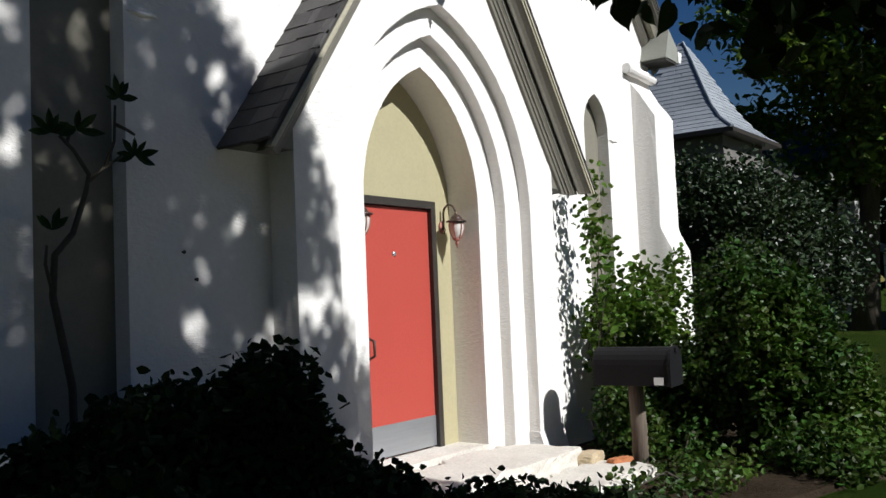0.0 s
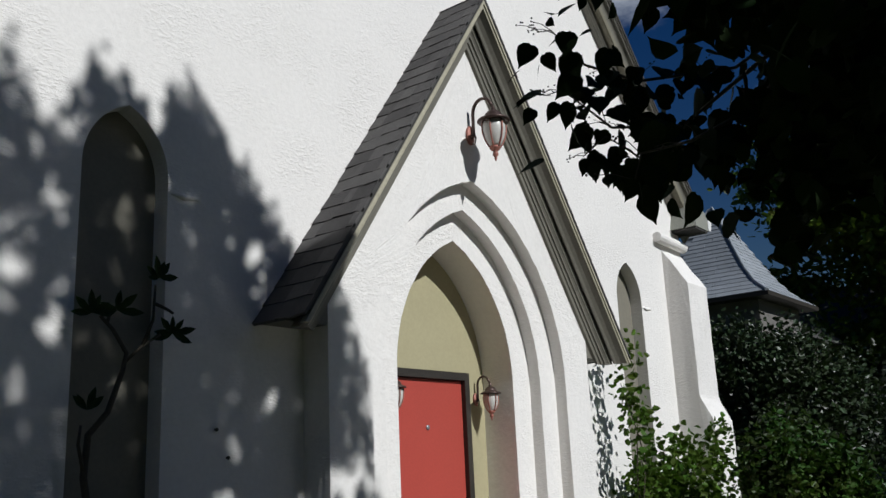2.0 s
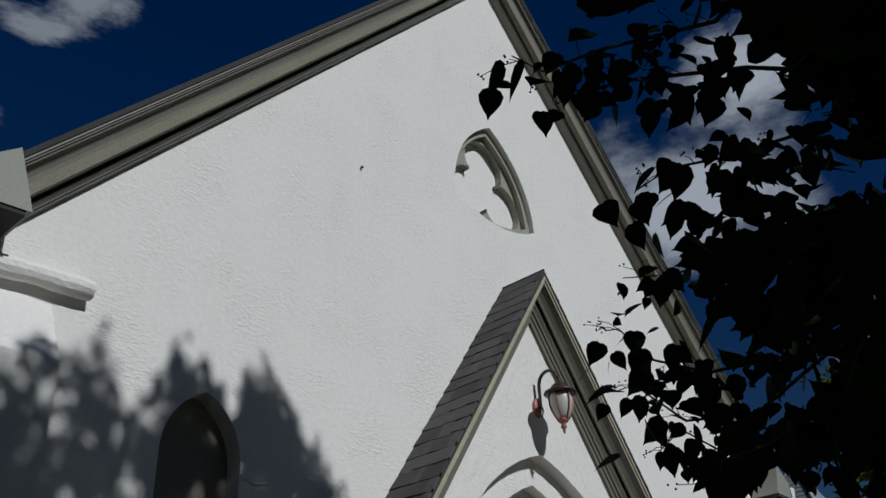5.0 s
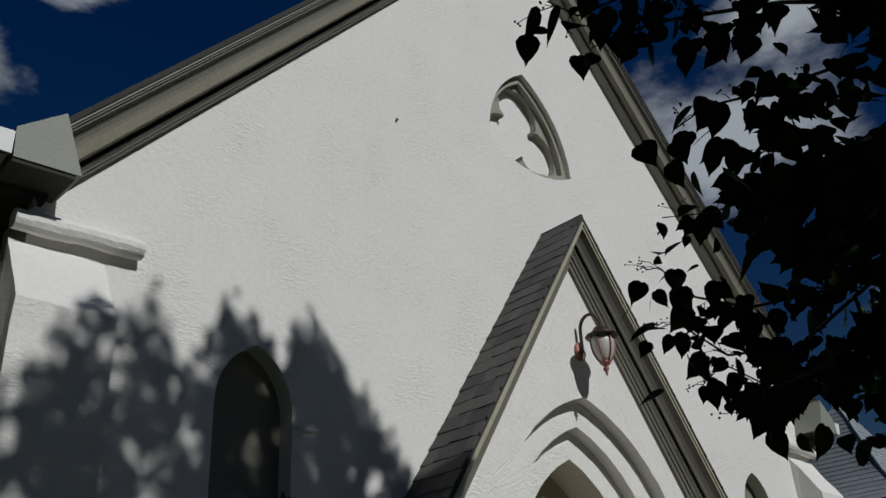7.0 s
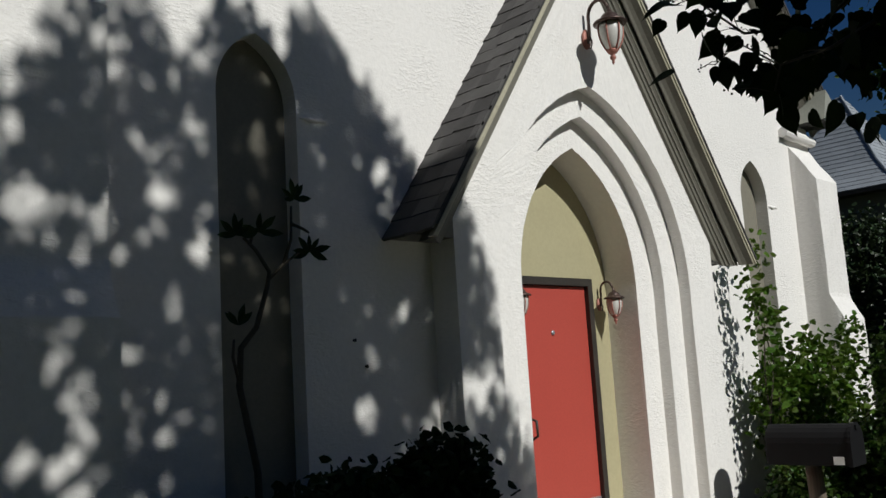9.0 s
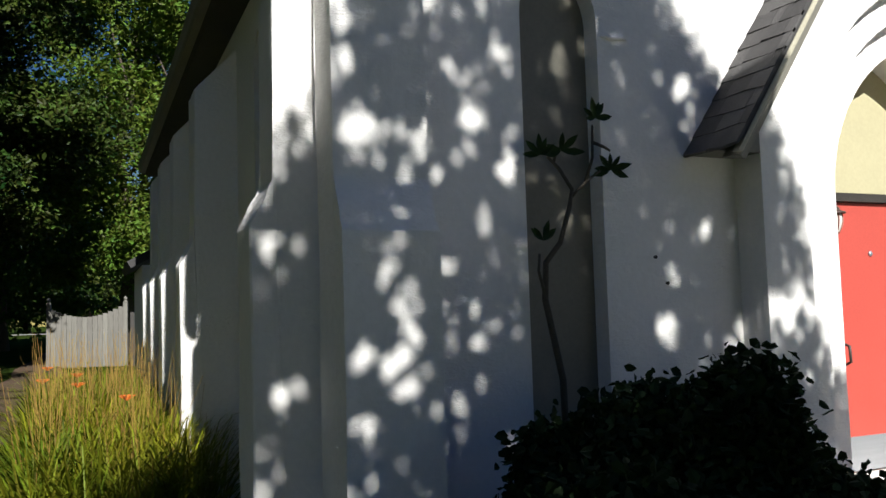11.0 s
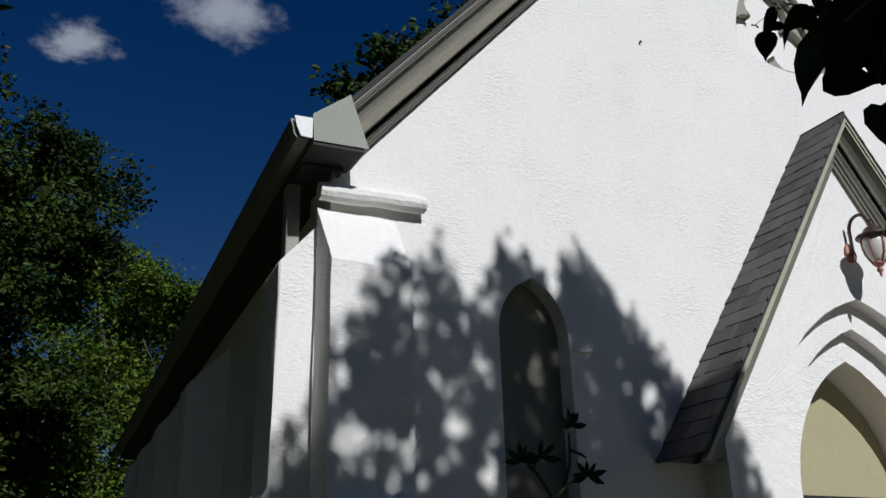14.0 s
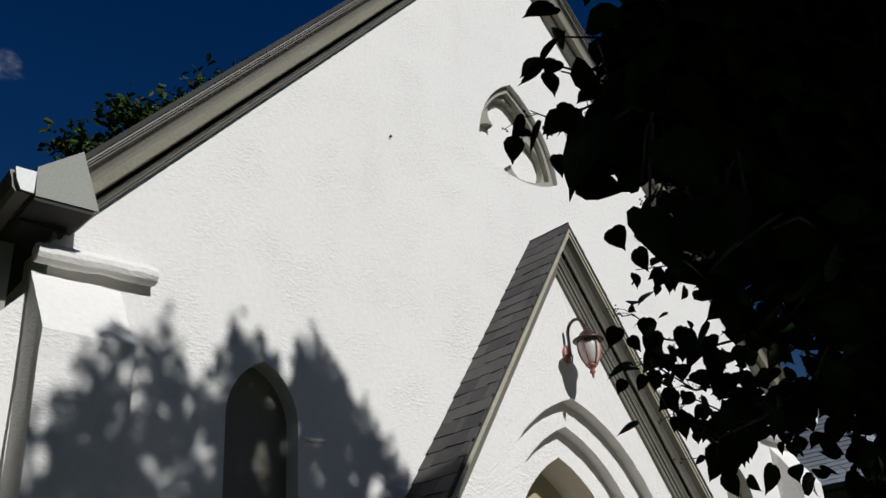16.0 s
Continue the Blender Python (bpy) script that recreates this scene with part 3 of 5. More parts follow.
def roofs():
    # main roof
    apex, slope = 10.06, 1.15
    roof = thing("roof_main", "steep dark shingled church roof", "roof", kind="structure")
    for bm in rake_piece([(0.0, -0.26), (0.05, -0.26), (0.05, 12.9), (0.0, 12.9)], apex, slope, GX, 4.95, None):
        for v in bm.verts:
            if v.co.x < 0 and v.co.y > 0:
                v.co.x += SKEW * v.co.y
        part("slope", bm, M_ROOFDARK, roof)
    trim = thing("rake_main", "grey and cream moulded boards under the main gable roof", "trim", kind="structure")
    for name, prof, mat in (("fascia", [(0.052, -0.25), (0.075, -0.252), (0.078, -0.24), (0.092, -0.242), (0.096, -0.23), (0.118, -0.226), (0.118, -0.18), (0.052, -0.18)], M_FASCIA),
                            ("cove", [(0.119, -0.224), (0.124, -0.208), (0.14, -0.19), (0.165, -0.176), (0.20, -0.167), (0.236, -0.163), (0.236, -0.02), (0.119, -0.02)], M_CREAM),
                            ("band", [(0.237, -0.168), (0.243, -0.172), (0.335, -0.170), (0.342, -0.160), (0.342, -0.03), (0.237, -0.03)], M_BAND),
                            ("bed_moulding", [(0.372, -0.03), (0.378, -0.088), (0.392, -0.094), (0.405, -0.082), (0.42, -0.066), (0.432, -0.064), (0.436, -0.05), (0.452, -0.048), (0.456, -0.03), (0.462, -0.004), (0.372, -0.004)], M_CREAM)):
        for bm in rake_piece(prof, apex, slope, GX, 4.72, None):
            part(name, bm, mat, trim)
    for s in (-1, 1):
        kn = thing("kneeler", "boxed cream eave return at the gable's foot", "eave return", "gable feet", "structure")
        bm = bmesh.new()
        f = lambda x: s * x
        front = [(4.47, 4.29), (4.84, 4.275), (4.85, 4.46), (4.60, 4.66)]
        hull(bm, [(f(x), -0.34, z) for x, z in front], [(f(x), -0.004 if x < 4.58 else 0.03, z) for x, z in front])
        part("box", bm, M_CREAM_PALE, kn)
        # Near-black plate: the deep shade under the box, put in as colour.
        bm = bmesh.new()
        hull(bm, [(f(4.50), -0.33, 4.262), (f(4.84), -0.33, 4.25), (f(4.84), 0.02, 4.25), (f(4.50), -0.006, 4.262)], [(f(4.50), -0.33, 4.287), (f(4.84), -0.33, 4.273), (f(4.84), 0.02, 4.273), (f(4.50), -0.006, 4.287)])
        part("soffit", bm, M_ROOFDARK, kn, "dark plate standing in for the shade under the box")
        bm = bmesh.new()
        gut = ((4.852, 4.285), (4.925, 4.285), (4.955, 4.35), (4.97, 4.42), (4.852, 4.425))
        hull(bm, [(f(x), -0.345, z) for x, z in gut], [(f(x), -0.333, z) for x, z in gut])
        part("gutter_end", bm, M_WHITE, kn, "bright white end cap of the gutter")
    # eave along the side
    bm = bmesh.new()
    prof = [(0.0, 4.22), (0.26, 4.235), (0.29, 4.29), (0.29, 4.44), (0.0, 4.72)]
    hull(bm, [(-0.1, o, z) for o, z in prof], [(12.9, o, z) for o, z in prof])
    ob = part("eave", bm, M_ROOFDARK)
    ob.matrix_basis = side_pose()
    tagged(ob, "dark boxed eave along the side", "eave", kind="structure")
    bm = bmesh.new()
    prof = [(0.292, 4.285), (0.37, 4.285), (0.392, 4.31), (0.4, 4.36), (0.415, 4.40), (0.415, 4.415), (0.292, 4.42)]
    hull(bm, [(-0.33, o, z) for o, z in prof], [(12.9, o, z) for o, z in prof])
    ob = part("gutter", bm, M_CREAM)
    ob.matrix_basis = side_pose()
    tagged(ob, "dull grey moulded gutter along the eave", "gutter", kind="structure")
    bm = bmesh.new()
    box(bm, 0.20, 0.32, 0.20, 0.29, 3.62, 4.23, 0.008)
    ob = part("downpipe", bm, M_CREAM_PALE)
    ob.matrix_basis = side_pose()
    tagged(ob, "short pale box downpipe under the eave", "downpipe", kind="structure")
    # porch roof
    apex, slope = 5.55, 1.445
    pr = thing("roof_porch", "small steep porch roof of dark grey shingles", "roof", kind="structure")
    for bm in rake_piece([(0.02, -0.49), (0.06, -0.49), (0.06, -0.002), (0.02, -0.002)], apex, slope, 0, 2.15, 2.50):
        part("deck", bm, M_ROOFDARK, pr)
    trim = thing("rake_porch", "cream moulded bargeboards of the porch gable", "trim", kind="structure")
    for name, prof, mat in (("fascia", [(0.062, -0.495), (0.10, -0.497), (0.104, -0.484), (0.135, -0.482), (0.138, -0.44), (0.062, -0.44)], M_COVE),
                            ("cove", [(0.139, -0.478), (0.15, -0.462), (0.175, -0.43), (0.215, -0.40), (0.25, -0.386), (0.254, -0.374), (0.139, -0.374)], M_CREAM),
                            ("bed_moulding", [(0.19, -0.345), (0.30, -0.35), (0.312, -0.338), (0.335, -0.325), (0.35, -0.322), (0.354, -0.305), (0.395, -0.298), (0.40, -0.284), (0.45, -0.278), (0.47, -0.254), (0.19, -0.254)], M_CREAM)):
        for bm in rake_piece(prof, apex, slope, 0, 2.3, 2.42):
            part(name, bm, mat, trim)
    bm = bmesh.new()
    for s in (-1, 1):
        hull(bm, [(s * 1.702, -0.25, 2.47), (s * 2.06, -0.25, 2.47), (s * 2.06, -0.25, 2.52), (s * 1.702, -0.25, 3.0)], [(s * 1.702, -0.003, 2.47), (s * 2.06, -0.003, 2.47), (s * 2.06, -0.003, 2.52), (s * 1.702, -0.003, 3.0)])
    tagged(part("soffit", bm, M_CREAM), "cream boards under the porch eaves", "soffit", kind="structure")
    # shingle courses
    k = math.sqrt(1 + slope * slope)
    rng = random.Random(7)
    length = 2.12 * k
    rows = 24
    expo = length / rows
    for s in (-1, 1):
        up = Vector((-s, 0, slope)).normalized()
        out = Vector((s * slope, 0, 1)).normalized()
        for r in range(rows):
            cuts = [-0.497, -0.497 + rng.uniform(0.06, 0.2), -0.497 + rng.uniform(0.24, 0.42), -0.003]
            base = Vector((s * 2.12, 0, apex - 2.12 * slope)) + up * (expo * r - 0.02)
            for a, b in zip(cuts, cuts[1:]):
                j0, j1 = rng.uniform(-0.012, 0.01), rng.uniform(-0.012, 0.01)
                q = [base + Vector((0, a + 0.002, 0)) + up * j0, base + Vector((0, b - 0.002, 0)) + up * j1, base + Vector((0, b - 0.002, 0)) + up * expo * 1.2, base + Vector((0, a + 0.002, 0)) + up * expo * 1.2]
                lift = (rng.uniform(0.004, 0.012), rng.uniform(0.008, 0.016), 0.003, 0.003)
                bm = bmesh.new()
                hull(bm, [p - out * 0.012 for p in q], [p + out * l for p, l in zip(q, lift)])
                part("shingle", bm, M_SHINGLE, pr)


def lantern(name, at, scale, label):
    lamp = thing(name, label, "lantern", at=at @ Matrix.Scale(scale, 4))
    bm = bmesh.new()
    lathe(bm, [(0.035, -0.012), (0.042, 0.0), (0.042, 0.012), (0.025, 0.022)], seg=16)
    bmesh.ops.scale(bm, vec=(1.25, 2.1, 1), verts=bm.verts)
    bmesh.ops.rotate(bm, matrix=Matrix.Rotation(radians(90), 3, "X"), verts=bm.verts)
    bmesh.ops.translate(bm, vec=(0, -0.012, 0.24), verts=bm.verts)
    part("backplate", bm, M_PINKMETAL, lamp, "faded pink metal wall plate", True)
    bm = bmesh.new()
    arc = [(0, -0.02, 0.20), (0, -0.05, 0.24), (0, -0.055, 0.34)] + [(0, -0.155 + 0.10 * math.cos(a), 0.42 + 0.12 * math.sin(a)) for a in [math.pi * k / 10 for k in range(0, 9)]] + [(0, -0.265, 0.44)]
    tube(bm, arc, [0.014, 0.017] + [0.015] * (len(arc) - 2), 8)
    tube(bm, [(0, -0.055, 0.26), (0, -0.075, 0.20), (0, -0.06, 0.15), (0, -0.035, 0.16)], [0.009, 0.008, 0.007, 0.005], 6)
    part("arm", bm, M_BRONZE, lamp, "curled dark bronze arm", True)
    y = -0.27
    bm = bmesh.new()
    lathe(bm, [(0.008, 0.45), (0.012, 0.43), (0.02, 0.415), (0.024, 0.395), (0.05, 0.385), (0.07, 0.365), (0.078, 0.345), (0.084, 0.332), (0.136, 0.312), (0.142, 0.300), (0.138, 0.294), (0.095, 0.296)], (0, y, 0), 24)
    part("cap", bm, M_BRONZE, lamp, "domed bronze cap with a wide brim", True)
    bm = bmesh.new()
    lathe(bm, [(0.088, 0.296), (0.098, 0.26), (0.096, 0.20), (0.082, 0.14), (0.058, 0.09), (0.04, 0.068)], (0, y, 0), 12)
    part("glass", bm, M_FROST, lamp, "milky frosted glass", True)
    for k in range(6):
        a = math.pi * 2 * k / 6 + 0.3
        bm = bmesh.new()
        tube(bm, [(r * math.cos(a), y + r * math.sin(a), z) for r, z in ((0.094, 0.30), (0.104, 0.26), (0.102, 0.20), (0.088, 0.14), (0.063, 0.09), (0.044, 0.062))], [0.007] * 6, 5)
        part("rib", bm, M_PINKMETAL, lamp, "", True)
    bm = bmesh.new()
    lathe(bm, [(0.046, 0.072), (0.05, 0.060), (0.036, 0.042), (0.017, 0.028), (0.026, 0.010), (0.024, -0.006), (0.010, -0.02), (0.013, -0.034), (0.001, -0.06)], (0, y, 0), 12)
    part("finial", bm, M_PINKMETAL, lamp, "pink turned finial", True)
    return lamp


def doorway():
    y = 0.31
    bm = bmesh.new()
    slab(bm, [(-0.54, 0.1), (-0.54, 2.32), (0.54, 2.32), (0.54, 0.1), (0.764, 0.1)] + [p for p in pointed(0, 0.764, 0.1, 2.25, 3.388)][1:-1] + [(-0.764, 0.1)], [], y, y + 0.08)
    tagged(part("tympanum", bm, M_KHAKI), "khaki painted panel filling the pointed arch round the door", "panel", kind="structure")
    door = thing("door_1", "closed red flush door with a steel kick plate", "door", kind="structure")
    bm = bmesh.new()
    slab(bm, [(-0.535, 0.14), (-0.535, 2.315), (0.535, 2.315), (0.535, 0.14), (0.47, 0.14), (0.47, 2.25), (-0.47, 2.25), (-0.47, 0.14)], [], y - 0.02, y + 0.06)
    part("door_frame", bm, M_DARKFRAME, door, "dark brown door frame")
    bm = bmesh.new()
    box(bm, -0.465, 0.465, y + 0.02, y + 0.06, 0.17, 2.245, 0.004)
    part("leaf", bm, M_RED, door)
    bm = bmesh.new()
    box(bm, -0.462, 0.462, y + 0.012, y + 0.0195, 0.158, 0.42)
    part("kick_plate", bm, M_STEEL, door, "dull brushed steel kick plate")
    bm = bmesh.new()
    lathe(bm, [(0.022, 0.0), (0.022, 0.006), (0.014, 0.012), (0.004, 0.012)], seg=14)
    bmesh.ops.rotate(bm, matrix=Matrix.Rotation(radians(90), 3, "X"), verts=bm.verts)
    bmesh.ops.translate(bm, vec=(-0.02, y + 0.019, 1.84), verts=bm.verts)
    part("peephole", bm, M_STEEL, door, "round brass peephole", True)
    bm = bmesh.new()
    tube(bm, [(-0.38, y + 0.02, 1.14), (-0.38, y - 0.04, 1.12), (-0.38, y - 0.045, 1.0), (-0.38, y + 0.02, 0.97)], [0.012] * 4, 8)
    part("handle", bm, M_DARKFRAME, door, "black door pull", True)
    bm = bmesh.new()
    box(bm, -0.765, 0.765, -0.02, 0.42, -0.1, 0.14, 0.004)
    part("threshold", bm, M_CONCRETE, door, "pale worn concrete threshold")
    lantern("door_lantern", pose(0.63, y, 1.93), 0.66, "small pink and bronze lantern beside the red door")
    lantern("door_lantern", pose(-0.63, y, 1.93), 0.66, "small pink and bronze lantern beside the red door")
    lantern("porch_lantern", pose(0.0, -0.25, 4.04), 1.0, "large bronze lantern with milky glass above the arch")


def steps():
    rng = random.Random(2)

    def rock(name, at, size, mat, label, cat):
        bm = bmesh.new()
        box(bm, -size[0] / 2, size[0] / 2, -size[1] / 2, size[1] / 2, 0, size[2])
        long = [e for e in bm.edges if abs(e.verts[0].co.x - e.verts[1].co.x) > 0.05]
        bmesh.ops.subdivide_edges(bm, edges=long, cuts=max(4, int(size[0] / 0.075)), use_grid_fill=True)
        bmesh.ops.subdivide_edges(bm, edges=[e for e in bm.edges if abs(e.verts[0].co.x - e.verts[1].co.x) < 0.001], cuts=5, use_grid_fill=True)
        for v in bm.verts:
            edge = (abs(abs(v.co.x) - size[0] / 2) < 0.001) + (abs(abs(v.co.y) - size[1] / 2) < 0.001) + (v.co.z > size[2] - 0.001)
            p = Vector((v.co.x + size[2] * 9, v.co.y, v.co.z))
            chip = max(0.0, noise.noise(p * 7.0) - 0.05) * 0.13 if edge > 1 else 0.0
            inward = Vector((-v.co.x / size[0] * 0.5, -v.co.y / size[1] * 2, -0.55))
            top = 0.4 if v.co.z > 0.01 else 0.0
            v.co += inward * chip + Vector((noise.noise(p * 5.0), noise.noise(p * 5.0 + Vector((3, 1, 7))), top * noise.noise(p * 4.0 + Vector((9, 2, 4))))) * 0.03 + Vector((rng.uniform(-1, 1), rng.uniform(-1, 1), top * rng.uniform(-1, 0.4))) * 0.006
        bmesh.ops.bevel(bm, geom=[e for e in bm.edges if e.calc_face_angle(0) > 1.0], offset=0.008, segments=2, affect="EDGES")
        ob = part(name, bm, mat)
        ob.matrix_basis = at
        tagged(ob, label, cat, "entrance steps" if cat == "step" else "")
    rock("step", pose(0.0, -0.42, -0.1), (2.1, 0.75, 0.22), M_CONCRETE, "worn pale concrete step at the church door", "step")
    rock("step", pose(0.15, -1.1, -0.2), (2.3, 0.62, 0.19), M_CONCRETE, "broad weathered slab below the door step", "step")
    rock("stone", pose(1.15, -0.75, -0.16, 0, 0, 15), (0.34, 0.3, 0.22), M_STONE, "rough yellowish limestone block beside the steps", "stone")
    rock("brick", pose(1.22, -1.08, -0.14, 0, 0, -30), (0.2, 0.11, 0.16), M_BRICK, "loose orange brick on the soil", "brick")


church_front()
church_side()
roofs()
doorway()
steps()


# ---- plants ----
def limb(rng, a, b, n=5, wob=0.06):
    a, b = Vector(a), Vector(b)
    pts = []
    for k in range(n + 1):
        f = k / n
        j = Vector((rng.uniform(-1, 1), rng.uniform(-1, 1), rng.uniform(-1, 1))) * wob * (b - a).length * math.sin(math.pi * f)
        pts.append(a.lerp(b, f) + j + Vector((0, 0, 0.12 * (b - a).length * math.sin(math.pi * f))))
    return pts


def tree(name, label, foot, height, middle, radii, count, per, scatter, size, mat, girth, seed, floor=None, limbs=12, shell=0.55, bunch=18):
    """A trunk with limbs that reach into a crown of leaf clumps; middle is the crown's centre."""
    rng, rnd = np.random.default_rng(seed), random.Random(seed)
    t = thing(name, label, "tree", at=pose(*foot))
    o = Vector(foot)
    low = -99 if floor is None else floor - o.z
    mids, _ = clumps(rng, Vector(middle) - o, radii, count // bunch, 1, 0.0, low, 0.72)
    mids = np.repeat(mids, bunch, 0) + rng.normal(size=(len(mids) * bunch, 3)) * np.array(radii) * (0.13, 0.13, 0.045)
    core, _ = clumps(rng, Vector(middle) - o, np.array(radii) * 0.78, count // 2, per, scatter * 1.5, low, 0.25)
    pts = np.concatenate([np.repeat(mids, per, 0) + rng.normal(size=(len(mids) * per, 3)) * scatter * (1, 1, 0.6), core])
    pts = pts[pts[:, 2] > low]
    bm = bmesh.new()
    top = Vector((middle[0] - o.x, middle[1] - o.y, height * 0.85))
    trunk = limb(rnd, (0, 0, -0.2), top, 8, 0.03)
    tube(bm, trunk, [girth * (1 - 0.85 * k / 8) * (1.35 if k == 0 else 1) for k in range(9)], 10)
    part("trunk", bm, M_BARK, t, "", True)
    for k in range(limbs):
        f = rnd.uniform(0.3, 0.9)
        a = trunk[int(f * 8)]
        b = Vector(mids[rnd.randrange(len(mids))])
        bm = bmesh.new()
        r = girth * 0.4 * (1 - f * 0.6)
        tube(bm, limb(rnd, a, b, 5, 0.08), [r * (1 - 0.9 * j / 5) for j in range(6)], 6)
        part("limb", bm, M_BARK, t, "", True)
    mesh_part("crown", leaf_mesh("crown", pts, size, rng, 0.3, 0.5), mat, t)
    return t


def shrub(name, label, foot, blobs, size, mat, seed, stems=9, scatter=0.11, category="shrub"):
    """A bush of several leafy masses; each blob is centre, radii, clumps, leaves in a clump."""
    rng, rnd = np.random.default_rng(seed), random.Random(seed)
    t = thing(name, label, category, at=pose(*foot))
    o = np.array(foot)
    all_pts, tips = [], []
    for mid, radii, count, per in blobs:
        p, m = clumps(rng, np.array(mid) - o, radii, count, per, scatter, 0.02, 0.35)
        all_pts.append(p)
        tips += [Vector(v) for v in m]
    for k in range(stems):
        bm = bmesh.new()
        b = tips[rnd.randrange(len(tips))]
        tube(bm, limb(rnd, (rnd.uniform(-0.12, 0.12), rnd.uniform(-0.12, 0.12), -0.05), b, 4, 0.08), [0.014, 0.012, 0.009, 0.006, 0.003], 5)
        part("stem", bm, M_TWIG, t, "", True)
    mesh_part("foliage", leaf_mesh("foliage", np.concatenate(all_pts), size, rng, 0.15, 0.72), mat, t)
    return t


def plants_near_wall():
    shrub("shrub", "dense shrub below the blind window, its shade put into the leaf colour", (-2.9, -1.0, GROUND),
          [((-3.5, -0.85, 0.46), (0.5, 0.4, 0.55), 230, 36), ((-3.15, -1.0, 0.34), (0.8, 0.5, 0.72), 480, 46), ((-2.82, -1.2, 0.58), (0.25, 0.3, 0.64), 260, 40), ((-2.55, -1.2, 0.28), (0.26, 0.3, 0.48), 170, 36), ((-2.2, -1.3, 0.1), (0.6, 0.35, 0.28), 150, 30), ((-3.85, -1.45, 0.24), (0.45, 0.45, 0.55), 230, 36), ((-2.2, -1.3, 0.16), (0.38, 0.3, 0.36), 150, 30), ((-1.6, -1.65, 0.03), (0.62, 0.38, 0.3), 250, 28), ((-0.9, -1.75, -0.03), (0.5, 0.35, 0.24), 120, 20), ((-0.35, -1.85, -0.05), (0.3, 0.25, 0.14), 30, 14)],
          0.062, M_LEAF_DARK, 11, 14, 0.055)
    shrub("shrub", "bushy bright green shrub beside the mailbox", (2.7, -2.0, GROUND),
          [((2.7, -1.95, 0.75), (0.6, 0.6, 0.9), 340, 50), ((2.55, -1.75, 1.3), (0.36, 0.4, 0.55), 110, 46), ((3.0, -2.35, 0.45), (0.45, 0.4, 0.5), 150, 46), ((2.3, -2.4, 0.05), (0.6, 0.45, 0.25), 110, 20), ((3.4, -2.7, 0.05), (0.8, 0.4, 0.25), 110, 20), ((2.0, -2.75, -0.05), (0.5, 0.25, 0.14), 70, 16), ((2.35, -1.5, 0.9), (0.3, 0.3, 0.5), 50, 24)],
          0.06, M_LEAF_FRESH, 12, 14, 0.06)
    shrub("shrub", "low dark shrub in the corner behind the mailbox", (2.2, -0.75, GROUND),
          [((2.0, -0.8, 0.2), (0.36, 0.3, 0.42), 110, 34), ((2.5, -0.85, 0.35), (0.45, 0.36, 0.5), 150, 34), ((3.0, -1.0, 0.3), (0.45, 0.36, 0.5), 130, 34)],
          0.06, M_LEAF_FRESH, 16, 10, 0.06)
    shrub("rose_bush", "airy light green climbing rose at the porch corner", (2.45, -0.35, GROUND),
          [((2.65, -0.45, 0.95), (0.42, 0.35, 0.6), 60, 20), ((3.15, -0.5, 1.15), (0.45, 0.3, 0.65), 60, 18), ((2.35, -0.4, 1.7), (0.14, 0.12, 0.5), 18, 11), ((2.3, -0.36, 2.35), (0.1, 0.1, 0.35), 12, 10), ((3.75, -0.6, 1.2), (0.3, 0.25, 0.7), 34, 16)],
          0.075, M_LEAF, 13, 18, 0.08, "climbing plant")
    shrub("weeds", "low weeds on the soil by the mailbox post", (1.2, -1.7, GROUND),
          [((1.3, -1.75, -0.1), (0.55, 0.45, 0.16), 50, 16), ((0.7, -1.9, -0.12), (0.5, 0.3, 0.12), 30, 14), ((1.9, -1.3, 0.0), (0.4, 0.4, 0.25), 40, 16), ((0.45, -1.55, -0.1), (0.25, 0.2, 0.1), 16, 10)],
          0.06, M_LEAF_FRESH, 14, 4, 0.07, "weeds")
    shrub("lilac_bush", "tall dark lilac bush behind the corner buttress", (7.2, -0.5, GROUND),
          [((7.2, -0.3, 2.0), (1.0, 0.9, 1.25), 300, 50), ((6.9, 0.3, 2.7), (0.6, 0.6, 0.7), 90, 46), ((7.9, -1.0, 1.8), (0.7, 0.7, 1.0), 130, 46)],
          0.072, M_LEAF_GLOSS, 15, 12, 0.14)
    # sapling in front of the blind window
    t = thing("sapling", "thin dark magnolia sapling against the wall", "plant", at=pose(-3.2, -0.12, GROUND))
    rnd = random.Random(5)
    lines = [[(0.0, 0.0, 0.0), (-0.03, 0.0, 1.2), (-0.12, 0.02, 1.68), (-0.10, 0.03, 1.9), (0.0, 0.02, 2.02), (0.08, 0.02, 2.25), (0.1, 0.02, 2.35), (0.0, 0.0, 2.47), (-0.08, 0.0, 2.54)],
             [(0.09, 0.02, 2.3), (0.2, 0.02, 2.4), (0.3, 0.0, 2.47)], [(0.2, 0.02, 2.4), (0.26, 0.02, 2.55), (0.27, 0.02, 2.76)],
             [(-0.12, 0.02, 1.70), (-0.17, 0.0, 1.85), (-0.16, 0.0, 1.95)], [(-0.04, 0.0, 2.5), (-0.02, 0.0, 2.56)], [(0.27, 0.02, 2.65), (0.34, 0.0, 2.62), (0.38, 0.0, 2.6)]]
    for line in lines:
        bm = bmesh.new()
        n = len(line)
        tube(bm, line, [0.024 * (1 - 0.65 * k / n) if line is lines[0] else 0.011 * (1 - 0.5 * k / n) for k in range(n)], 6)
        part("stem", bm, M_TWIG, t, "", True)
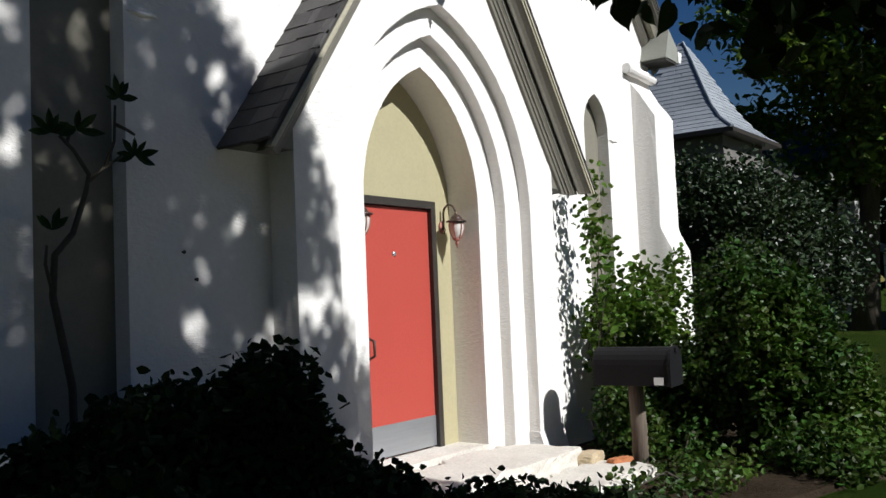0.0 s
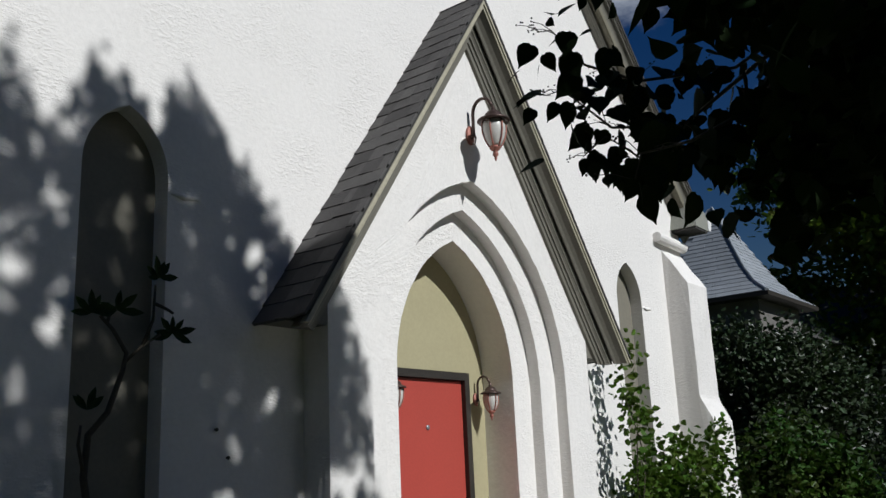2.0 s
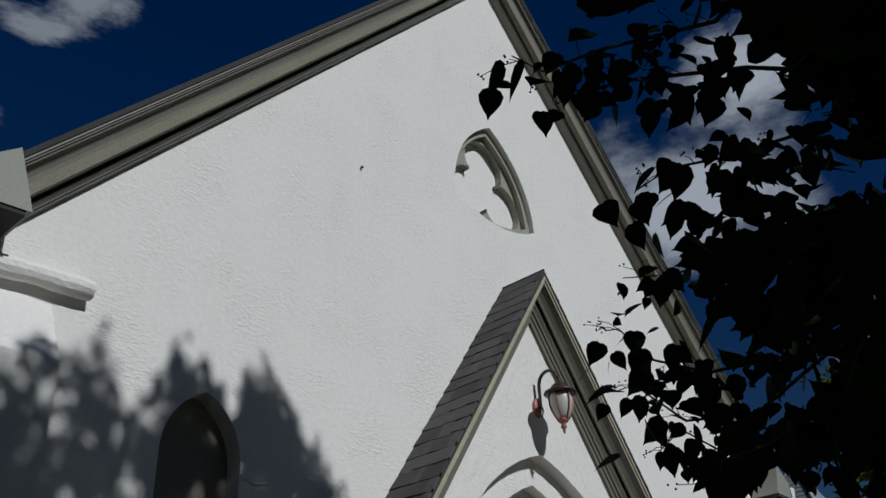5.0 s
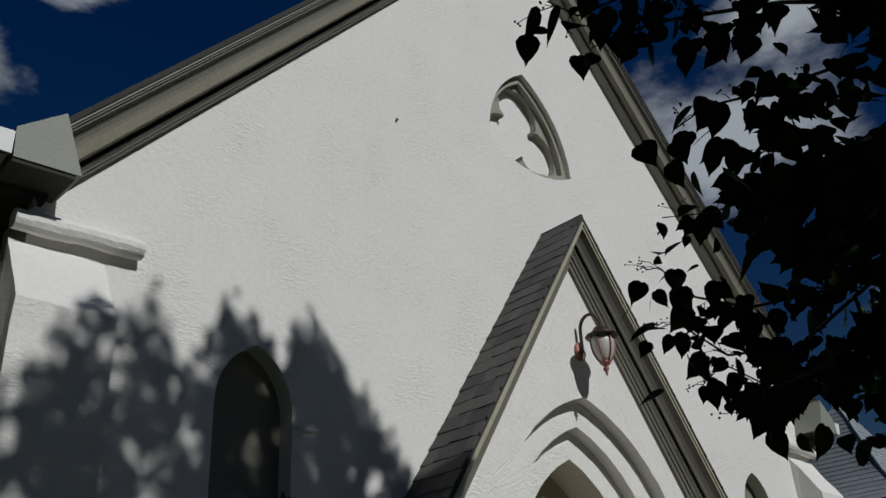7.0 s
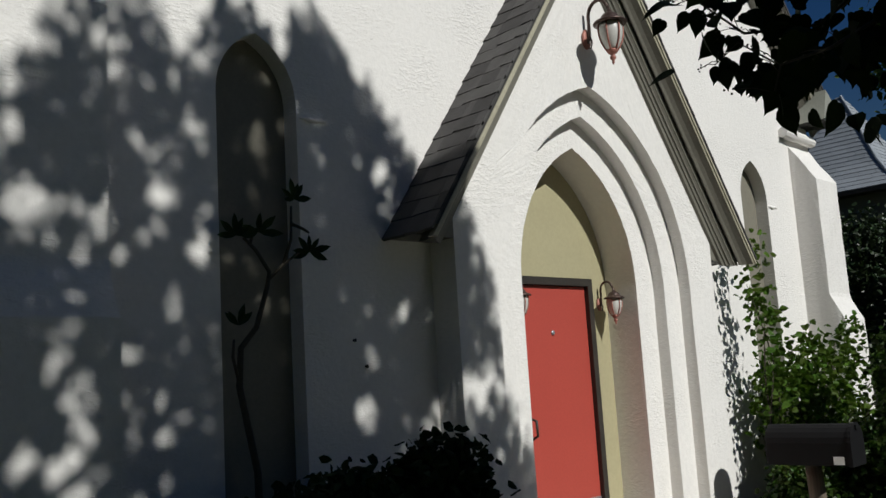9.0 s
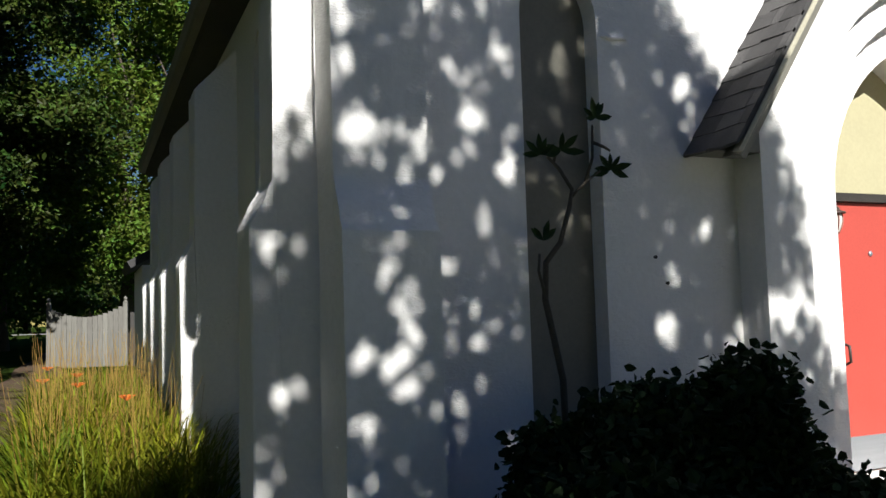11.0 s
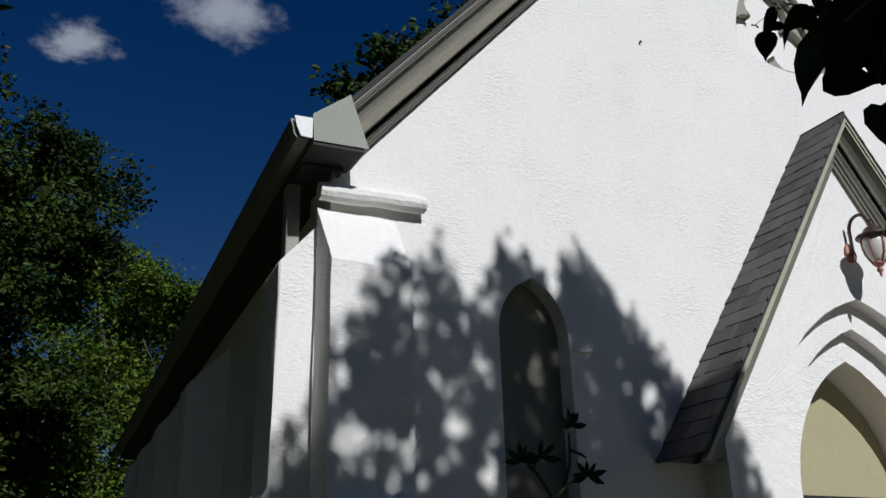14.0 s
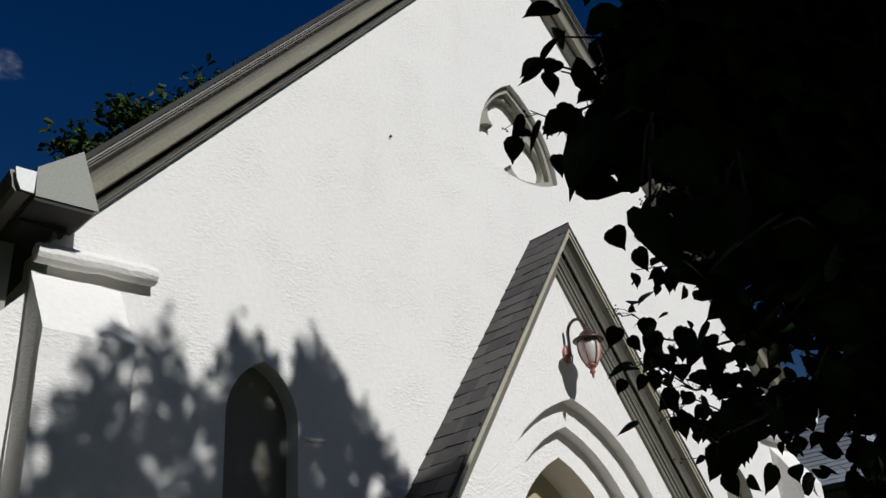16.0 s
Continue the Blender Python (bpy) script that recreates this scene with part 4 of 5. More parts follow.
    for x, z, n in ((0.28, 2.8, 6), (0.38, 2.48, 7), (-0.13, 2.55, 6), (0.02, 2.58, 6), (-0.13, 2.03, 4)):
        for k in range(n):
            a = radians(96 + (k - (n - 1) / 2) * 36 + rnd.uniform(-12, 12))
            L = rnd.uniform(0.10, 0.15)
            bm = bmesh.new()
            d = Vector((math.cos(a), rnd.uniform(-0.5, 0.2), math.sin(a))).normalized()
            s = d.cross(Vector((0, 1, 0))).normalized()
            ring = [Vector((0, 0, 0))] + [d * L * f + s * w * L for f, w in ((0.25, 0.12), (0.55, 0.17), (0.8, 0.1), (1.0, 0.0), (0.8, -0.1), (0.55, -0.17), (0.25, -0.12))]
            mid = bm.verts.new(Vector((x, 0, z)) + d * L * 0.5 + Vector((0, 0.012, 0)))
            vs = [bm.verts.new(Vector((x, 0, z)) + p) for p in ring]
            for q in range(len(vs)):
                bm.faces.new((vs[q], vs[(q + 1) % len(vs)], mid))
            part("leaf", bm, M_LEAF_DARK, t)


def linden_leaf():
    """A heart-shaped leaf with a drawn-out tip, bent along its rib."""
    bm = bmesh.new()
    rows = [(-0.02, 0.10, 0.02), (0.07, 0.26, 0.09), (0.27, 0.36, 0.27), (0.5, 0.31, 0.5), (0.72, 0.18, 0.72), (0.87, 0.06, 0.87)]
    rib = [bm.verts.new((r, 0, -0.12 * r * r)) for x, y, r in rows]
    tip = bm.verts.new((1.02, 0, -0.13))
    for s in (1, -1):
        edge = [bm.verts.new((x, s * y, 0.1 * y - 0.12 * x * x)) for x, y, r in rows]
        for k in range(len(rows) - 1):
            bm.faces.new((rib[k], rib[k + 1], edge[k + 1], edge[k])[::s])
        bm.faces.new((rib[-1], tip, edge[-1])[::s])
    me = bpy.data.meshes.new("leaf")
    bm.to_mesh(me)
    bm.free()
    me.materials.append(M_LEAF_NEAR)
    me.polygons.foreach_set("use_smooth", [True] * len(me.polygons))
    return me


NEAR_TWIGS = (
    [(-4.63, -3.70, 3.08), (-4.55, -3.73, 3.06), (-4.44, -3.84, 3.13), (-4.15, -4.03, 3.29)],
    [(-4.50, -3.72, 2.99), (-4.45, -3.77, 3.03), (-4.33, -3.85, 3.09), (-3.98, -4.02, 3.24)],
    [(-4.28, -3.78, 2.81), (-4.22, -3.85, 2.87), (-4.05, -3.92, 2.95), (-3.74, -4.08, 3.12)],
    [(-3.60, -3.32, 3.00), (-3.46, -3.43, 3.02), (-3.23, -3.52, 3.13), (-2.79, -3.71, 3.32)],
    [(-3.58, -3.21, 2.85), (-3.56, -3.25, 2.85), (-3.41, -3.28, 2.77), (-3.14, -3.34, 2.78), (-2.67, -3.52, 2.93)],
    [(-3.47, -3.16, 2.68), (-3.43, -3.20, 2.70), (-3.26, -3.28, 2.59), (-2.80, -3.34, 2.71)],
    [(-3.33, -3.20, 2.49), (-3.25, -3.25, 2.57), (-3.04, -3.29, 2.52), (-2.60, -3.41, 2.68)],
)
NEAR_TWIGS_HIGH = ([(-3.94, -3.67, 2.14), (-3.90, -3.68, 2.23), (-3.68, -3.72, 2.31), (-3.37, -3.78, 2.47)],)
# sprigs of the bough that hangs closest over the path
TOP_SPRIGS = ((-5.56, -4.44, 2.62), (-5.49, -4.45, 2.57), (-5.45, -4.46, 2.55), (-5.49, -4.5, 2.6), (-5.46, -4.54, 2.6), (-5.41, -4.56, 2.56), (-5.4, -4.45, 2.49), (-5.37, -4.43, 2.43))
SIDE_SPRIGS = ((-5.42, -4.36, 2.51), (-5.42, -4.32, 2.49), (-5.39, -4.34, 2.47), (-5.35, -4.33, 2.42))
LOW_SPRIGS = ((-5.69, -4.58, 2.11), (-5.65, -4.59, 2.06), (-5.63, -4.58, 2.03), (-5.61, -4.62, 2.03), (-5.59, -4.63, 2.0), (-5.56, -4.67, 2.0), (-5.65, -4.61, 2.09), (-5.58, -4.66, 2.03))
BOUGH = ((-5.36, -4.51, 2.4), (-5.36, -4.6, 2.46), (-5.31, -4.49, 2.32), (-5.29, -4.59, 2.36), (-5.27, -4.7, 2.4), (-5.21, -4.6, 2.25), (-5.2, -4.71, 2.31), (-5.34, -4.69, 2.49), (-5.29, -4.78, 2.46), (-5.15, -4.67, 2.19), (-5.26, -4.53, 2.28), (-5.35, -4.46, 2.34), (-5.22, -4.79, 2.38), (-5.25, -4.85, 2.44), (-5.16, -4.73, 2.25), (-5.17, -4.58, 2.15))


# leafy masses as middle, radii, clumps, leaves in a clump, looseness
FAR_MASSES = (
    ((-4.00, -4.02, 2.62), (0.26, 0.22, 0.26), 32, 8, 0.06),
    ((-3.3, -4.0, 2.72), (0.3, 0.28, 0.42), 48, 8, 0.06), ((-3.25, -3.95, 2.35), (0.45, 0.3, 0.25), 56, 8, 0.06), ((-2.9, -4.3, 2.75), (0.5, 0.4, 0.6), 110, 8, 0.08),
    ((-2.4, -4.6, 2.8), (0.6, 0.5, 0.7), 115, 8, 0.09), ((-3.6, -4.24, 3.3), (0.35, 0.25, 0.17), 22, 8, 0.06),
)
def linden():
    """The street tree whose low branches hang into the view."""
    rnd, rng = random.Random(21), np.random.default_rng(21)
    foot = Vector((-3.0, -7.6, GROUND))
    t = crown("linden_tree", "tall linden tree with low hanging branches, shading the wall", 6.2, -3.0, -2.0, SHADE_RIM, SHADE_GAPS, 31, 8200, 9000, -1.4)
    hubs = [Vector((-0.5, 3.3, 3.4)), Vector((-0.3, 3.4, 2.9)), Vector((-1.5, 3.05, 3.25)), Vector((-1.2, 3.05, 2.8))]
    starts = [Vector((0, 0.05, 2.2)), Vector((0, 0.05, 1.9)), Vector((0, 0.05, 2.6)), Vector((0, 0.05, 2.3))]
    for h, s in zip(hubs, starts):
        bm = bmesh.new()
        tube(bm, limb(rnd, s, h, 5, 0.05), [0.04, 0.034, 0.028, 0.022, 0.017, 0.012], 7)
        part("limb", bm, M_BARK, t, "", True)
    leaf = linden_leaf()

    def hang(p, size):
        d = Vector((rnd.gauss(-0.25, 0.5), rnd.gauss(0.1, 0.5), rnd.gauss(-0.75, 0.35))).normalized()
        n = Vector((rnd.gauss(-0.7, 0.55), rnd.gauss(-0.6, 0.55), rnd.gauss(0.5, 0.5)))
        y = n.cross(d).normalized()
        m = Matrix.Identity(4)
        m.col[0][:3], m.col[1][:3], m.col[2][:3], m.col[3][:3] = d * size, y * size, d.cross(y) * size, p
        ob = new("leaf", leaf)
        ob.parent = t
        ob.matrix_basis = m

    for i, line in enumerate((*NEAR_TWIGS, *NEAR_TWIGS_HIGH)):
        pts = [Vector(p) - foot for p in line]
        hub = min(hubs, key=lambda h: (h - pts[-1]).length)
        chain = pts + [pts[-1].lerp(hub, 0.6) + Vector((0, 0, 0.05)), hub]
        n = len(chain)
        bm = bmesh.new()
        tube(bm, chain, [0.0018 + 0.0095 * (k / (n - 1)) ** 1.3 for k in range(n)], 6)
        part("twig", bm, M_TWIG, t, "", True)
        small = 0.088 if i < 3 or i == 7 else 0.102
        for a, b in zip(pts, pts[1:]):
            count = max(4, int((b - a).length / 0.0145))
            for k in range(count):
                p = a.lerp(b, (k + rnd.random()) / count)
                q = p + Vector((rnd.gauss(0, 0.052), rnd.gauss(0, 0.052), rnd.gauss(-0.026, 0.042)))
                hang(q, small * rnd.choice((0.45, 0.7, 0.9, 1.0, 1.15)))
            for k in range(3):
                q = a.lerp(b, rnd.random())
                bm = bmesh.new()
                tip = q + Vector((rnd.gauss(-0.03, 0.03), rnd.gauss(0.02, 0.03), rnd.gauss(0.02, 0.03)))
                tube(bm, [q, q.lerp(tip, 0.5) + Vector((0, 0, 0.008)), tip], [0.0016, 0.0013, 0.001], 5)
                for m in range(3):
                    bmesh.ops.create_icosphere(bm, subdivisions=1, radius=0.0035, matrix=Matrix.Translation(tip + Vector((rnd.gauss(0, 0.008), rnd.gauss(0, 0.008), rnd.gauss(0, 0.008)))))
                part("bud", bm, M_TWIG, t, "tiny flower buds on a thin stalk")
    # the bough over the path
    stem = [Vector(p) - foot for p in BOUGH]
    bm = bmesh.new()
    tube(bm, [stem[2], stem[3], stem[6], stem[6].lerp(hubs[0], 0.5) + Vector((0, 0, 0.1)), hubs[0]], [0.005, 0.007, 0.009, 0.011, 0.014], 7)
    part("limb", bm, M_BARK, t, "", True)
    for group, size, count, loose in ((TOP_SPRIGS, 0.068, 4, 0.026), (SIDE_SPRIGS, 0.06, 2, 0.010), (LOW_SPRIGS, 0.085, 1, 0.01)):
        for p in group:
            p = Vector(p) - foot
            back = min(stem, key=lambda q: (q - p).length)
            bm = bmesh.new()
            tube(bm, [p, p.lerp(back, 0.5) + Vector((0, 0, 0.02)), back], [0.0014, 0.0022, 0.0032], 5)
            part("twig", bm, M_TWIG, t, "", True)
            for k in range(count):
                hang(p + Vector((rnd.gauss(0, loose), rnd.gauss(0, loose), rnd.gauss(0, loose))), size * rnd.uniform(0.75, 1.15))
    # the inner crown, leaf on leaf
    pts = [clumps(rng, np.array(mid) - np.array(foot), radii, count, per, sc, -9, 0.2)[0] for mid, radii, count, per, sc in FAR_MASSES]
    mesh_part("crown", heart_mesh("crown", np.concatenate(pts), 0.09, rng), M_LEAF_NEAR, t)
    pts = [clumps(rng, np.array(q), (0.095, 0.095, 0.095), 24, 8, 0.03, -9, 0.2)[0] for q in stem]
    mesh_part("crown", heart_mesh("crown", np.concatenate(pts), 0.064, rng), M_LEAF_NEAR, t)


# upper edge of the shading crown as (across, height) where its shadow meets the wall
SHADE_RIM = [(-6.6, 1.0), (-5.3, 2.1), (-4.91, 2.5), (-4.74, 2.75), (-4.58, 3.0), (-4.44, 3.2), (-4.33, 3.3), (-4.24, 3.62), (-4.1, 3.5), (-4.03, 3.55), (-3.99, 3.84), (-3.91, 3.76), (-3.86, 3.95), (-3.77, 3.78), (-3.68, 3.58), (-3.54, 3.4), (-3.44, 3.7), (-3.25, 4.05),
             (-3.1, 3.96), (-2.97, 3.68), (-2.86, 3.48), (-2.74, 3.97), (-2.68, 4.13), (-2.54, 3.95), (-2.35, 3.7), (-2.1, 3.53), (-1.9, 3.22), (-1.76, 2.95), (-1.54, 2.55), (-1.43, 2.28), (-1.34, 1.75), (-1.26, 1.5), (-1.05, 1.36), (-0.86, 1.2), (-0.72, 0.9), (-0.64, 0.2), (-0.6, -1.5)]
# openings in it as across, height, half width, half height
SHADE_GAPS = [(-4.53, 2.24, 0.18, 0.2), (-4.39, 1.37, 0.15, 0.22), (-4.37, 0.84, 0.17, 0.18), (-3.72, 2.63, 0.12, 0.16), (-3.88, 2.92, 0.08, 0.07), (-3.5, 2.34, 0.1, 0.2), (-3.66, 2.0, 0.07, 0.14), (-3.72, 1.31, 0.1, 0.12), (-3.92, 1.74, 0.07, 0.08), (-2.4, 2.6, 0.07, 0.1), (-2.12, 2.93, 0.13, 0.14), (-2.34, 1.32, 0.12, 0.2),
              (-1.98, 1.98, 0.09, 0.13), (-1.55, 1.22, 0.4, 0.24), (-0.99, 0.86, 0.11, 0.18), (-4.6, 0.95, 0.06, 0.16), (-4.9, 1.07, 0.05, 0.07), (-4.32, 1.71, 0.09, 0.05), (-4.59, 2.61, 0.07, 0.1), (-4.19, 3.14, 0.07, 0.1), (-3.95, 3.15, 0.06, 0.14), (-3.0, 3.2, 0.08, 0.22), (-2.87, 3.62, 0.07, 0.12), (-3.42, 3.42, 0.08, 0.13)]


def shade_trees():
    """Unseen trees, added to shade the lawn and path and to hold back sky light."""
    crown("shade_tree", "unseen tall tree added to shade the lawn and path", 15.5, -11.5, 2.0, [(-14.5, 8), (-12, 16), (-9, 17), (-6.9, 9)], [], 32, 2600, 9000)
    # Out-of-view row, added only to close the horizon and cut the light.
    for k, (x, y, h) in enumerate(((-32, -30, 15), (-22, -43, 15), (-11, -44, 15.2), (0, -43, 14.8), (11, -44, 15), (22, -43, 15))):
        tree("shade_tree", "unseen broad tree added to close the horizon and block sky light", (x, y, GROUND), h - 1, (x, y, h * 0.56), (5.4, 3.6, h * 0.43), 420, 26, 0.5, 0.42, M_LEAF_TREE, 0.35, 33 + k, 1.5)
    # Out-of-view crowns, added to throw shade over the lawn.
    for k, (x, y) in enumerate(((-17.5, 2), (-18.5, 11), (-19, -7), (-12.0, 3.5))):
        tree("shade_tree", "unseen tall tree added to keep the lawn in shade", (x, y, GROUND), 15, (x, y, 9.5), (5, 4.8, 6.5), 520, 26, 0.5, 0.42, M_LEAF_TREE, 0.35, 50 + k, 2.2)


def crown(name, label, depth, x0, low, rim, gaps, seed, count, fill, back=0.0):
    """A tree whose leaves keep inside a rim and off the gaps, both as seen along the sun's way."""
    rnd, rng = random.Random(seed), np.random.default_rng(seed)
    lift, drift = -SUN_WAY.z * depth, -SUN_WAY.x * depth
    foot = (x0, back - depth, GROUND)
    t = thing(name, label, "tree", at=pose(*foot))
    xs, zs = [p[0] for p in rim], [p[1] for p in rim]
    holes = np.array(gaps or [(0.0, -99.0, 1.0, 1.0)])

    def cover(x, z):
        """How many leaves deep the crown is on the way of the light: thin at the rim, at the gaps and in small flecks."""
        p = [Vector((a, b, seed)) for a, b in zip(x, z)]
        fine = np.array([noise.noise(v * 12.0) for v in p])
        wide = np.array([noise.noise(v * 3.1) for v in p])
        plume = np.array([noise.noise(Vector((v.x * 13.0 + v.y * 2.0, v.y * 3.0, seed))) for v in p])
        top = np.max([np.interp(x + o, xs, zs) - 5.0 * o * o for o in (-0.08, -0.05, -0.03, 0.0, 0.03, 0.05, 0.08)], 0)
        rim_far = (top - 0.05 - z + 0.15 * plume + 0.13 * fine) / (0.17 + 0.3 * np.clip((x + 1.7) / 0.4, 0.0, 1.0))
        gap_far = np.min(np.hypot((x[:, None] - holes[:, 0]) / holes[:, 2], (z[:, None] - holes[:, 1]) / holes[:, 3]), 1) + 0.55 * fine + 0.25 * plume
        open_side = np.clip((-2.9 - x) / 0.8, 0.0, 1.0)
        fleck = (0.40 - 0.1 * open_side - 0.12 * np.clip((x + 1.6) / 0.4, 0.0, 1.0) - (0.75 * fine + 0.45 * wide + 0.3 * plume)) / 0.2
        step = lambda v: np.clip(v, 0, 1) ** 2 * (3 - 2 * np.clip(v, 0, 1))
        return step(rim_far + 0.15) * (0.1 + 0.9 * step((gap_far - 0.25) / 0.65)) * (0.3 + 0.7 * step(fleck))

    n = count * 12
    x, z = rng.uniform(xs[0], xs[-1], n), rng.uniform(low, max(zs) + 0.15, n)
    keep = rng.uniform(0, 1, n) < cover(x, z) ** 1.3
    pts = np.stack([x[keep], np.zeros(keep.sum()), z[keep]], 1)
    x, z = rng.uniform(xs[0], xs[-1], fill * 3), rng.uniform(low, max(zs), fill * 3)
    keep = (cover(x, z) > 0.97) & (np.interp(x, xs, zs) - z > 0.3)
    inner = np.stack([x[keep], np.zeros(keep.sum()), z[keep]], 1)[:fill]
    for cloud, size in ((pts, 0.06), (inner, 0.15)):
        y = np.clip(rng.normal(0, 0.4, len(cloud)), -0.9, 0.9)
        cloud[:, 0] += drift - x0 + SUN_WAY.x * y
        cloud[:, 2] += lift - foot[2] + SUN_WAY.z * y
        cloud[:, 1] = y - back
        mesh_part("crown", leaf_mesh("crown", cloud, size, rng, 0.2, 0.8), M_LEAF_TREE, t)
    top = float(pts[:, 2].max())
    bm = bmesh.new()
    trunk = [(0, 0, -0.2), (0.05, 0, top * 0.22), (0, -0.3 * back, top * 0.45), (0.1, -0.8 * back, top * 0.7), (0.0, -back, top * 0.9)]
    tube(bm, trunk, [0.32, 0.24, 0.19, 0.12, 0.03], 12)
    part("trunk", bm, M_BARK, t, "", True)
    for k in range(16):
        b = Vector(inner[rnd.randrange(len(inner))])
        bm = bmesh.new()
        tube(bm, limb(rnd, trunk[rnd.randrange(2, 5)], b, 5, 0.06), [0.07, 0.06, 0.045, 0.03, 0.02, 0.008], 6)
        part("limb", bm, M_BARK, t, "", True)
    return t


def background_trees():
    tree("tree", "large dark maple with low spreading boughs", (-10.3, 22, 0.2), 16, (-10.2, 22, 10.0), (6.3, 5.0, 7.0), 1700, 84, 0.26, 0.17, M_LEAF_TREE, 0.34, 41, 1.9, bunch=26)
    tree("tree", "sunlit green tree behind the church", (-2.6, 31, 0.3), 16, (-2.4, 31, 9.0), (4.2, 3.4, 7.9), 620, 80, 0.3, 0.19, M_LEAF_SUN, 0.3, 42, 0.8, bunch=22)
    tree("tree", "tree top rising over the church roof", (7.6, 16.5, 0.2), 19, (7.6, 16, 13.1), (6.0, 3, 6.3), 1900, 34, 0.3, 0.26, M_LEAF_TREE, 0.3, 43)
    tree("tree", "dark leafy tree beside the fence", (-7.0, 36, 0.3), 9, (-6.6, 36, 4.4), (4.0, 3.0, 3.6), 300, 30, 0.4, 0.28, M_LEAF, 0.25, 44, 0.6)
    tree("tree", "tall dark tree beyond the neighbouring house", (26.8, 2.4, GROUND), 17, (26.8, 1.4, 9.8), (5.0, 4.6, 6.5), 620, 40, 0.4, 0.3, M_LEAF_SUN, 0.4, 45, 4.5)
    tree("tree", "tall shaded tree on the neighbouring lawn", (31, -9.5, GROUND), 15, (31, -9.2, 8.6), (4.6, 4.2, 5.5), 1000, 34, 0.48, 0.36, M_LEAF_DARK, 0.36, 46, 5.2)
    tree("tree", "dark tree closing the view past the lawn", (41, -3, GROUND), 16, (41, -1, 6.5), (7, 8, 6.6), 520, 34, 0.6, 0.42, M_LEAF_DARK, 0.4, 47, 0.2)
    tree("tree", "distant street tree in shade", (-18, 38, 0.4), 10, (-18, 38, 6.2), (5.0, 4.0, 4.2), 300, 26, 0.5, 0.34, M_LEAF_TREE, 0.25, 48, 2.6)
    for k, (x, y) in enumerate(((-14.0, 25.0), (-30, 60), (-6, 75), (18, 80), (-13, 62), (-21, 61), (-2, 62))):
        tree("tree", "distant green tree beyond the street", (x, y, 0.3), 11, (x, y, 6.5), (5.5, 4.5, 5.0), 260, 26, 0.55, 0.42, M_LEAF_TREE, 0.3, 60 + k, 0.5, 6)


def hedges():
    for k, x in enumerate((-34, -23, -12, -1, 10)):
        tree("hedge", "dense dark hedge along the far side of the street", (x, 70, 0.9), 6, (x, 70, 3.6), (7.5, 2.2, 3.6), 420, 30, 0.4, 0.4, M_LEAF_DARK, 0.12, 80 + k, 0.9, 6)


